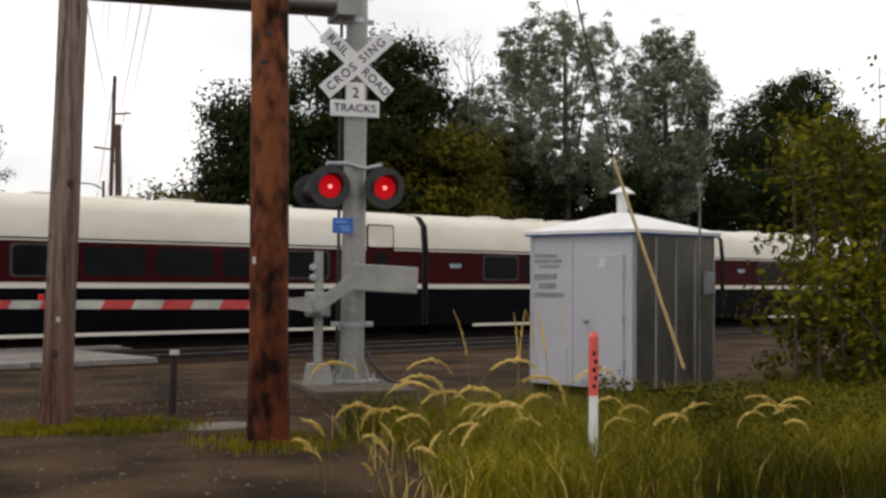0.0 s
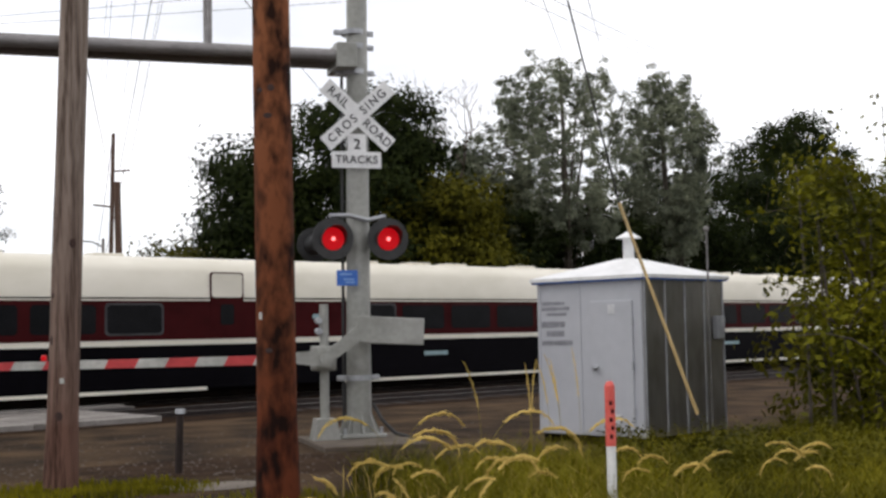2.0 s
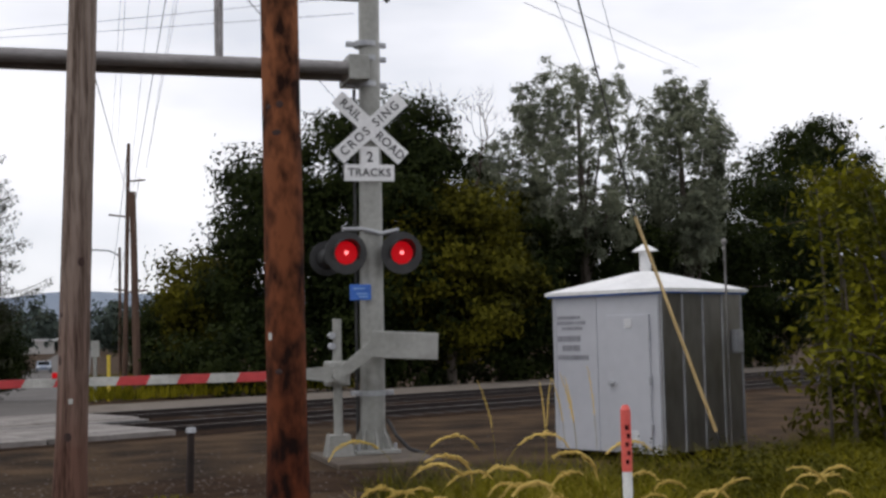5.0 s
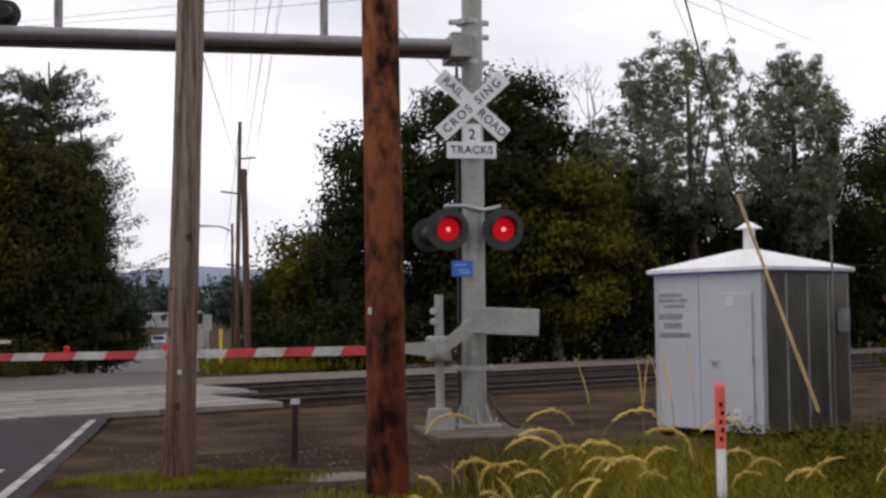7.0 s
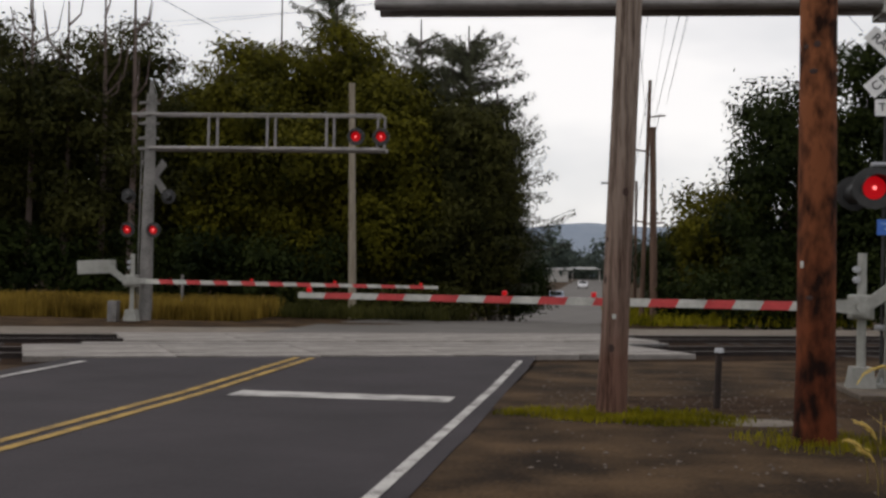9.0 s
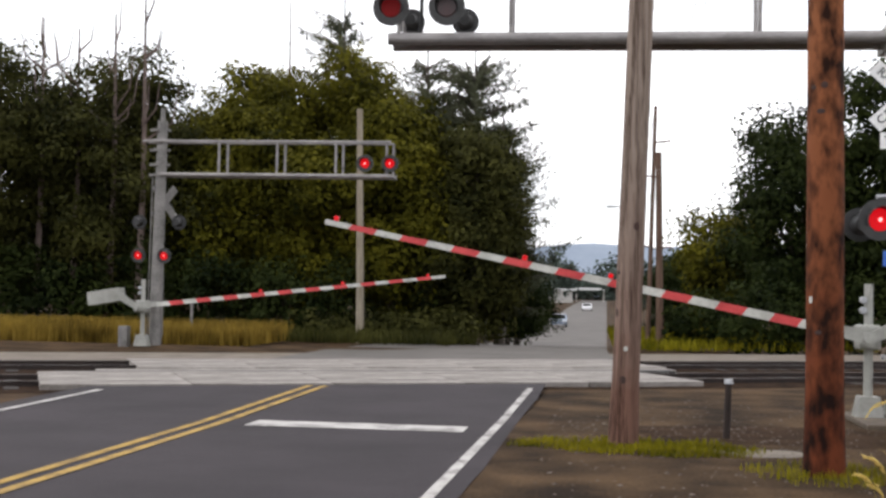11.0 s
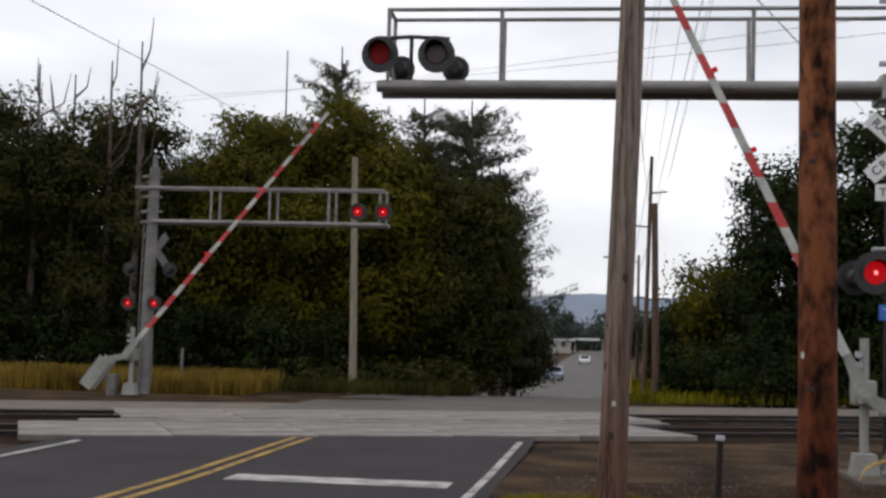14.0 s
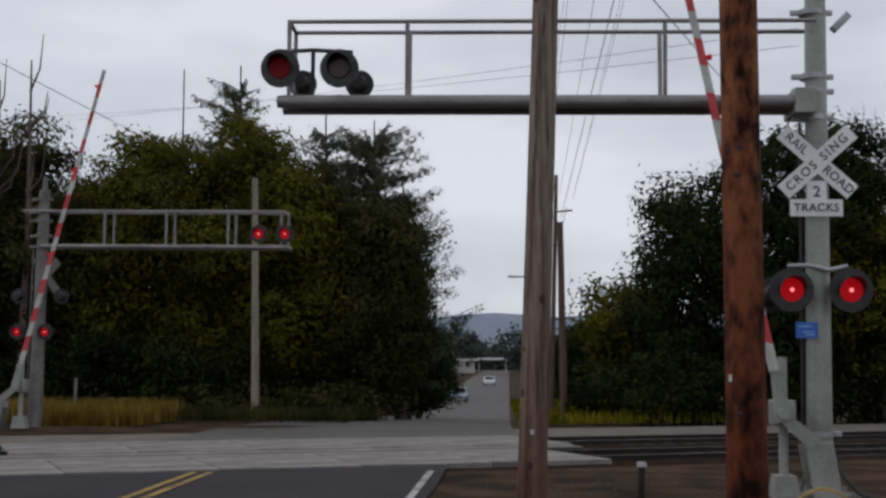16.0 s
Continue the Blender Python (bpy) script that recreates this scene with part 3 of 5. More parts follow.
    box(bm, (-0.19, -0.24, 2.21), (0.29, 0.012, 0.21), bevel=0.004)
    plate = part("blue_plate", bm, M_BLUE, root, "small blue plate with faint writing")
    for dx, dz, w in ((-0.02, 0.05, 0.16), (0.02, -0.02, 0.14), (0.04, -0.06, 0.12)):
        bm = bmesh.new()
        box(bm, (-0.19 + dx, -0.249, 2.21 + dz), (w, 0.004, 0.022))
        part("print", bm, M_PALE_BLUE, plate)
    bm = bmesh.new()
    tube(bm, (-0.2, 0.03, 0.3), (-0.17, 0.03, 5.0), 0.022, seg=8)
    part("conduit", bm, M_BLACK, root)
    bm = bmesh.new()
    chain(bm, [(0.18, -0.1, 0.5), (0.26, -0.25, 0.3), (0.42, -0.3, 0.12), (0.62, -0.35, 0.05)], 0.025)
    part("cable", bm, M_CABLE, root)
    bm = bmesh.new()
    box(bm, (0.42, 0.1, 6.4), (0.3, 0.14, 0.1), ry=-45, bevel=0.01)
    part("floodlight", bm, M_GALV, root)
    pad = bmesh.new()
    box(pad, (4.05, 16.55, 0.02), (1.35, 1.9, 0.09), bevel=0.02)
    tagged(solid("concrete_pad", pad, M_CONCRETE), "stained concrete pad under the signal mast", "concrete pad")


def striped_arm(parent, length, side, h0, h1, count, y0, lights, thick=0.03):
    """A tapered gate arm of slanted red and white lengths, from the pivot outwards."""
    step = (length - 0.55) / count
    for k in range(count):
        a, b = 0.55 + k * step, 0.55 + (k + 1) * step - 0.001
        ha, hb = h0 + (h1 - h0) * a / length, h0 + (h1 - h0) * b / length
        lean = 0.5
        outline = [(side * (a + lean * ha * 0.5 * (k > 0)), -ha / 2), (side * (b + lean * hb * 0.5 * (k < count - 1)), -hb / 2),
                   (side * (b - lean * hb * 0.5 * (k < count - 1)), hb / 2), (side * (a - lean * ha * 0.5 * (k > 0)), ha / 2)]
        bm = bmesh.new()
        prism(bm, outline, y0 - thick, y0 + thick)
        part("stripe", bm, (M_STRIPE, M_RED)[k % 2], parent, ("white band", "red band")[k % 2])
    for d in lights:
        bm = bmesh.new()
        top = (h0 + (h1 - h0) * d / length) * 0.5 + 0.035
        box(bm, (side * d, y0, top), (0.07, 0.07, 0.08), bevel=0.015)
        lamp = part("arm_light", bm, M_RED, parent, "small red lamp on the arm")
        bm = bmesh.new()
        tube(bm, (side * d, y0 - 0.03, top + 0.005), (side * d, y0 - 0.05, top + 0.005), 0.032, seg=12)
        part("lens", bm, M_LENS_ON, lamp)


def gate(x, y, z, side, length, count, label, lights, scale=1.0):
    """A gate machine on its post; the swinging arm with its counterweight is one part."""
    root = thing("crossing_gate", pose(x, y, 0), label, "crossing gate", "crossing gates")
    bm = bmesh.new()
    tube(bm, (0.06, 0, 0.05), (0.06, 0, z + 0.72 * scale), 0.06, seg=14)
    part("post", bm, M_STEEL, root, smooth=True)
    bm = bmesh.new()
    prism(bm, [(-0.13, 0.04), (0.25, 0.04), (0.19, 0.34), (-0.07, 0.34)], -0.15, 0.15)
    part("post_base", bm, M_STEEL, root)
    bm = bmesh.new()
    box(bm, (0.05, 0.02, z), (0.29, 0.36, 0.33), bevel=0.03)
    case = part("gate_machine", bm, M_STEEL, root, "grey gate machine case")
    bm = bmesh.new()
    for dz in (0.36, 0.5):
        tube(bm, (-0.02, -0.09, z + dz), (-0.02, 0.02, z + dz), 0.045, seg=10)
    part("fitting", bm, M_GALV, case)
    arm = new("gate_arm")
    arm.parent = root
    arm.matrix_local = pose(0, -0.26, z)
    tagged(arm, "red and white striped swinging arm with counterweight")
    bm = bmesh.new()
    tube(bm, (0, -0.07, 0), (0, 0.1, 0), 0.075, seg=16)
    prism(bm, [(side * -0.1, -0.12), (side * 0.62, -0.03), (side * 0.62, 0.07), (side * 0.2, 0.1), (side * -0.1, 0.1)], -0.03, 0.0)
    part("root_bracket", bm, M_STEEL, arm)
    bm = bmesh.new()
    prism(bm, [(-side * 0.05, -0.09), (-side * 0.05, 0.1), (-side * 0.45, 0.42), (-side * 0.52, 0.24)], 0.0, 0.04)
    part("weight_lever", bm, M_STEEL, arm)
    for y0 in (0.06, 0.42):
        bm = bmesh.new()
        box(bm, (-side * 0.93, y0, 0.35), (0.92, 0.05, 0.36), ry=-side * 3, bevel=0.015)
        part("counterweight", bm, M_STEEL, arm, "pale flat counterweight plate")
    striped_arm(arm, length, side, 0.125 * scale, 0.075 * scale, count, -0.045, lights)
    return root, arm


def make_far_signal():
    root = thing("cantilever_signal", pose(-11.85, 32.0, 0), "grey steel signal mast with a long overhead truss before trees", "crossing signal")
    bm = bmesh.new()
    tube(bm, (0, 0, 0.05), (0.06, 0, 6.15), 0.175, 0.135, 20)
    part("mast", bm, M_MAST_WORN, root, smooth=True)
    bm = bmesh.new()
    tube(bm, (0.06, 0, 6.15), (0.06, 0, 6.5), 0.07, 0.05, 10)
    part("mast_cap", bm, M_MAST_WORN, root)
    for z in (4.67, 4.95, 5.35, 5.62, 5.9):
        bm = bmesh.new()
        clamp(bm, z, 0.175)
        part("clamp", bm, M_MAST_WORN, root)
    for y in (-0.22, 0.22):
        bm = bmesh.new()
        tube(bm, (0.1, y, 4.67), (6.5, y, 4.67), 0.055, seg=10)
        part("lower_chord", bm, M_ARM, root)
        bm = bmesh.new()
        tube(bm, (-0.4, y, 5.58), (6.4, y, 5.58), 0.035, seg=8)
        part("handrail", bm, M_ARM, root)
        for x in (1.78, 3.38, 4.98, 6.35):
            bm = bmesh.new()
            tube(bm, (x + y * 0.25, y, 4.67), (x + y * 0.25, y, 5.58), 0.035, seg=8)
            part("upright", bm, M_ARM, root)
    flasher(root, 5.73, 5.0, -0.32, 0.23, True)
    flasher(root, 6.4, 5.0, -0.32, 0.23, True)
    flasher(root, -0.42, 2.47, -0.3, 0.2, True)
    flasher(root, 0.3, 2.47, -0.3, 0.2, True)
    for x in (-0.62, 0.5):
        flasher(root, x, 3.4, 0.25, 0.2, False, 1)
    for k, tilt in enumerate((48, -48)):
        bm = bmesh.new()
        box(bm, (0, 0, 0), (1.1, 0.012, 0.229), bevel=0.003)
        blade = part("blade", bm, M_MAST_WORN, root, "bare back of a crossbuck blade")
        blade.matrix_local = pose(0.1, 0.2 + 0.016 * k, 3.95, 0, tilt, 60)
    for x in (-0.22, 0.2):
        bm = bmesh.new()
        tube(bm, (x, -0.02, 0.3), (x * 0.8, -0.02, 4.6), 0.022, seg=6)
        part("conduit", bm, M_MAST_WORN, root)
    bm = bmesh.new()
    box(bm, (-0.75, -0.3, 0.28), (0.26, 0.26, 0.56), bevel=0.02)
    part("junction_box", bm, M_MAST_WORN, root)


# ---- poles, post, stake ----
def wooden_pole(name, foot, top, r0, r1, material, label, knots, rng, category="utility pole"):
    root = thing(name, pose(*foot), label, category)
    bm = bmesh.new()
    rings, seg = 26, 22
    lean = Vector(top) - Vector(foot)
    grid = []
    for i in range(rings + 1):
        q = i / rings
        r = r0 + (r1 - r0) * q + 0.02 * max(0.0, 1 - q * 12)
        row = []
        for k in range(seg):
            a = k * math.tau / seg
            rr = r * (1 + 0.025 * noise.noise((math.cos(a) * 1.5, math.sin(a) * 1.5, q * 9 + foot[0])))
            row.append(bm.verts.new(lean * q + Vector((rr * math.cos(a), rr * math.sin(a), 0))))
        grid.append(row)
    for one, two in zip(grid, grid[1:]):
        for k in range(seg):
            bm.faces.new((one[k], one[(k + 1) % seg], two[(k + 1) % seg], two[k]))
    bm.faces.new(grid[-1])
    part("pole_shaft", bm, material, root, smooth=True)
    for k in range(knots):
        q = rng.uniform(0.03, 0.75)
        a = rng.uniform(-2.9, -0.25)
        r = r0 + (r1 - r0) * q
        c = lean * q + Vector((math.cos(a) * r, math.sin(a) * r, 0))
        bm = bmesh.new()
        bmesh.ops.create_uvsphere(bm, u_segments=10, v_segments=6, radius=1.0,
                                  matrix=Matrix.Translation(c) @ pose(0, 0, 0, 0, 0, math.degrees(a)) @ Matrix.Diagonal((0.004, 0.02 + 0.02 * rng.random(), 0.02 + 0.03 * rng.random(), 1)))
        part("knot", bm, M_KNOT, root)
    return root


def make_poles():
    rng = random.Random(4)
    p = wooden_pole("utility_pole", (0.25, 13.05, -0.02), (0.5, 13.1, 9.5), 0.15, 0.122, M_POLE_OLD, "weathered grey-brown wooden utility pole", 7, rng)
    bm = bmesh.new()
    box(bm, (0.01, -0.155, 1.08), (0.04, 0.02, 0.05))
    part("tag", bm, M_STRIPE, p)
    p = wooden_pole("utility_pole", (2.06, 11.25, -0.02), (2.02, 11.3, 9.2), 0.178, 0.155, M_POLE_NEW, "red-brown treated wooden pole with dark knots", 7, rng)
    for z in (1.65,):
        bm = bmesh.new()
        box(bm, (-0.16, -0.12, z), (0.025, 0.02, 0.06))
        part("tag", bm, M_STRIPE, p)
    p = wooden_pole("utility_pole", (1.78, 42, -0.3), (1.95, 42, 8.1), 0.085, 0.06, M_POLE_FAR, "tall thin dark utility pole with side brackets", 0, rng)
    for z, w in ((7.15, 0.55), (6.0, -0.62), (3.55, 0.6), (3.6, -0.45)):
        bm = bmesh.new()
        tube(bm, (0.1, 0, z), (0.15 + w, 0, z + 0.06), 0.03, seg=6)
        part("bracket", bm, M_POLE_FAR, p)
    wooden_pole("utility_pole", (2.15, 41, -0.3), (2.02, 41, 6.4), 0.13, 0.1, M_POLE_FAR, "short brown wooden pole beside the road", 0, rng)
    wooden_pole("utility_pole", (-7.97, 41.5, -0.2), (-8.15, 41.5, 7.9), 0.14, 0.1, M_POLE_PALE, "pale wooden pole standing before the trees", 0, rng)
    p = wooden_pole("street_lamp", (2.3, 62, -1.2), (2.3, 62, 6.2), 0.09, 0.06, M_POLE_FAR, "thin far street lamp with one arm", 0, rng, "street lamp")
    bm = bmesh.new()
    chain(bm, [(0, 0, 7.0), (-0.5, 0, 7.25), (-1.3, 0, 7.3)], 0.04)
    box(bm, (-1.5, 0, 7.28), (0.5, 0.16, 0.1))
    part("lamp_arm", bm, M_GALV, p)
    root = thing("marker_post", pose(1.46, 14.05, 0), "short dark steel post in the gravel", "post")
    bm = bmesh.new()
    tube(bm, (0, 0, -0.02), (0.02, 0, 0.66), 0.04, 0.037, 12)
    part("post_shaft", bm, M_RAIL, root)
    bm = bmesh.new()
    tube(bm, (0.02, 0, 0.64), (0.02, 0, 0.69), 0.055, 0.05, 14)
    part("cap", bm, M_GALV, root)
    root = thing("marker_stake", pose(4.03, 8.62, 0), "white plastic marker stake with a red top", "marker stake")
    bm = bmesh.new()
    tube(bm, (0, 0, 0), (0, 0, 0.66), 0.035, seg=14)
    part("shaft", bm, M_STAKE_WHITE, root, smooth=True)
    bm = bmesh.new()
    tube(bm, (0, 0, 0.62), (0, 0, 1.05), 0.038, seg=14)
    tube(bm, (0, 0, 1.05), (0, 0, 1.085), 0.038, 0.02, 14)
    sleeve = part("sleeve", bm, M_STAKE_RED, root, "faded red sleeve with dark illegible print", smooth=True)
    for k in range(5):
        bm = bmesh.new()
        box(bm, (-0.012 + 0.012 * (k % 2), -0.0385, 0.69 + 0.06 * k), (0.022, 0.006, 0.03))
        part("print", bm, M_TRAIN_MAROON, sleeve)
    for x, y, h, m, lab in ((-12.15, 36, 1.3, M_MAST_WORN, "small pale marker post in dry grass"), (-4.0, 46, 1.0, M_MAST_WORN, "thin pale post by the far road"), (1.25, 40, 1.4, M_YELLOW_POST, "yellow marker post in grass"), (0.85, 40, 1.6, M_STEEL, "small pale sign on a post")):
        root = thing("road_sign" if m is M_STEEL else "marker_post", pose(x, y, ground_z(y)), lab, "post")
        bm = bmesh.new()
        tube(bm, (0, 0, 0), (0, 0, h), 0.055 if m is not M_MAST_WORN else 0.045, seg=8)
        if m is M_STEEL:
            box(bm, (0, -0.06, h), (0.26, 0.03, 0.5))
        part("shaft", bm, m, root)


# ---- equipment shed ----
def make_shed():
    # near corner at the origin; x runs along the door wall, y along the side wall
    near, left = Vector((7.05, 14.2, 0)), Vector((6.27, 15.7, 0))
    ax = (left - near).normalized()
    turn = math.degrees(math.atan2(ax.y, ax.x))
    w, d, h = 1.69, 1.78, 2.08
    root = thing("equipment_shed", Matrix.Translation(near) @ pose(0, 0, 0, 0, 0, turn), "silver metal signal equipment shed with a white hipped roof", "shed")
    bm = bmesh.new()
    # local y is negative behind the door wall
    box(bm, (w / 2, -d / 2, 0.12 + (h - 0.12) / 2), (w, d, h - 0.12), bevel=0.012)
    part("wall_shell", bm, M_SHED, root)
    # thin sheet over the side wall that carries its painted shade
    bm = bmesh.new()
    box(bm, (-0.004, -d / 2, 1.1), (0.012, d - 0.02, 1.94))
    part("side_sheet", bm, M_SHED_SHADE, root, "side sheet with its shade in a darker grey")
    for x in (0.1, w - 0.1):
        bm = bmesh.new()
        box(bm, (x, -d / 2, 0.06), (0.14, d - 0.1, 0.13))
        part("skid", bm, M_TRAIN_DARK, root, "dark skid under the shed")
    bm = bmesh.new()
    o = 0.07
    base = [bm.verts.new((x, y, h)) for x, y in ((-o, o), (w + o, o), (w + o, -d - o), (-o, -d - o))]
    rim = [bm.verts.new(v.co + Vector((0, 0, 0.045))) for v in base]
    peak = [bm.verts.new((w / 2 + a, -d / 2 + b, h + 0.3)) for a, b in ((-0.1, 0.1), (0.1, 0.1), (0.1, -0.1), (-0.1, -0.1))]
    for one, two in ((base, rim), (rim, peak)):
        for k in range(4):
            j = (k + 1) % 4
            bm.faces.new((one[k], one[j], two[j], two[k]))
    bm.faces.new(base[::-1])
    bm.faces.new(peak)
    bmesh.ops.recalc_face_normals(bm, faces=bm.faces)
    part("roof", bm, M_ROOF, root, "white hipped metal roof")
    bm = bmesh.new()
    box(bm, (w / 2, -d / 2, h - 0.012), (w + 0.1, d + 0.1, 0.02))
    part("eave_trim", bm, M_BLUE, root, "thin blue-grey eave trim")
    bm = bmesh.new()
    tube(bm, (w / 2, -d / 2, h + 0.25), (w / 2, -d / 2, h + 0.6), 0.075, seg=16)
    vent = part("vent_pipe", bm, M_ROOF, root, smooth=True)
    bm = bmesh.new()
    tube(bm, (w / 2, -d / 2, h + 0.57), (w / 2, -d / 2, h + 0.66), 0.175, 0.03, 18)
    part("vent_cap", bm, M_ROOF, vent)
    # door, set proud of the wall
    bm = bmesh.new()
    box(bm, (0.47, 0.012, 1.0), (0.66, 0.03, 1.62), bevel=0.008)
    door = part("door", bm, M_SHED, root, "flush metal door")
    bm = bmesh.new()
    tube(bm, (0.72, 0.02, 0.97), (0.72, 0.09, 0.97), 0.03, seg=12)
    box(bm, (0.69, 0.08, 0.98), (0.1, 0.02, 0.03), bevel=0.006)
    part("handle", bm, M_GALV, door, "bright door handle")
    for k in range(4):
        bm = bmesh.new()
        box(bm, (0.45, 0.032, 1.66 + 0.03 * k), (0.11, 0.012, 0.014), rx=20)
        part("vent_slat", bm, M_ROOF, door)
        bm = bmesh.new()
        box(bm, (0.38, 0.032, 0.3 + 0.03 * k), (0.1, 0.012, 0.014), rx=20)
        part("vent_slat", bm, M_ROOF, door)
    for z in (0.45, 1.0, 1.55):
        bm = bmesh.new()
        tube(bm, (0.135, 0.03, z - 0.05), (0.135, 0.03, z + 0.05), 0.014, seg=8)
        part("hinge", bm, M_GALV, door)
    for x in (0.03, 0.98, w - 0.03):
        bm = bmesh.new()
        box(bm, (x, 0.006, 1.1), (0.04, 0.014, 1.94))
        part("wall_seam", bm, M_SHED, root)
    for k in range(5):
        bm = bmesh.new()
        box(bm, (-0.014, -0.03 - (d - 0.06) * k / 4, 1.1), (0.02, 0.025, 1.94))
        part("wall_rib", bm, M_GALV, root)
    # faded stencil lines that cannot be read
    rng = random.Random(8)
    for k, (z, size, n) in enumerate(((1.8, 0.045, 9), (1.73, 0.045, 11), (1.66, 0.04, 8), (1.53, 0.075, 9), (1.41, 0.075, 7), (1.29, 0.06, 12))):
        x = 1.6 if n > 8 else 1.52
        for j in range(n):
            step = 0.52 / 12
            bm = bmesh.new()
            box(bm, (x - step * j, 0.004, z), (step * rng.uniform(0.5, 0.8), 0.006, size))
            part("stencil_mark", bm, M_GREY_MARK, root)
    bm = bmesh.new()
    tube(bm, (-0.14, -1.24, 0.0), (-0.14, -1.24, 2.7), 0.014, seg=8)
    part("antenna_mast", bm, M_MAST_WORN, root)
    bm = bmesh.new()
    bmesh.ops.create_uvsphere(bm, u_segments=10, v_segments=8, radius=0.04, matrix=Matrix.Translation((-0.14, -1.24, 2.72)))
    part("antenna_head", bm, M_MAST_WORN, root)
    bm = bmesh.new()
    box(bm, (-0.06, -1.58, 1.45), (0.09, 0.16, 0.3), bevel=0.02)
    part("meter_box", bm, M_GALV, root)
    # a long pale guy-wire guard leaning in front
    root = thing("guy_wire", pose(0, 0, 0), "steel guy wire with a pale yellow guard, anchored in the ground", "guy wire")
    a, b = Vector((6.84, 12.5, 0.52)), Vector((5.98, 12.5, 2.81))
    bm = bmesh.new()
    tube(bm, a, b, 0.02, 0.017, 10)
    part("guard", bm, M_STICK, root, "pale yellow tube")
    bm = bmesh.new()
    ray = (b - a).normalized()
    tube(bm, a - ray * 0.75, a, 0.012, seg=6)
    tube(bm, b, b + (Vector((5.05, 11.5, 4.55)) - b) * 3.0, 0.009, seg=6)
    part("wire", bm, M_CABLE, root)


make_near_signal()
make_far_signal()
near_gate, near_arm = gate(3.56, 16.75, 1.14, -1, 7.55, 19, "near crossing gate with a red and white striped arm", (0.9 + 2.6, 4.7, 7.4))
far_gate, far_arm = gate(-12.12, 31.6, 1.1, 1, 8.3, 21, "far crossing gate with a red and white striped arm", (3.4, 5.6, 7.85))
make_poles()
make_shed()


# ---- the passenger train ----
def on_sides(name, outline, depth, material, parent, label=""):
    """A thin painted panel on each long side of a car, proud of the body."""
    for lo, hi in ((-depth, -depth + 0.03), (depth - 0.03, depth)):
        bm = bmesh.new()
        prism(bm, outline, lo, hi)
        part(name, bm, material, parent, label)


def rect(x0, x1, z0, z1, cut=0.0):
    if not cut:
        return [(x0, z0), (x1, z0), (x1, z1), (x0, z1)]
    return [(x0 + cut, z0), (x1 - cut, z0), (x1, z0 + cut), (x1, z1 - cut), (x1 - cut, z1), (x0 + cut, z1), (x0, z1 - cut), (x0, z0 + cut)]


def wheel_set(parent, x, r=0.46):
    for y in (-0.76, 0.76):
        bm = bmesh.new()
        tube(bm, (x, y - 0.06, r), (x, y + 0.06, r), r, seg=24)
        part("wheel", bm, M_TRAIN_DARK, parent)


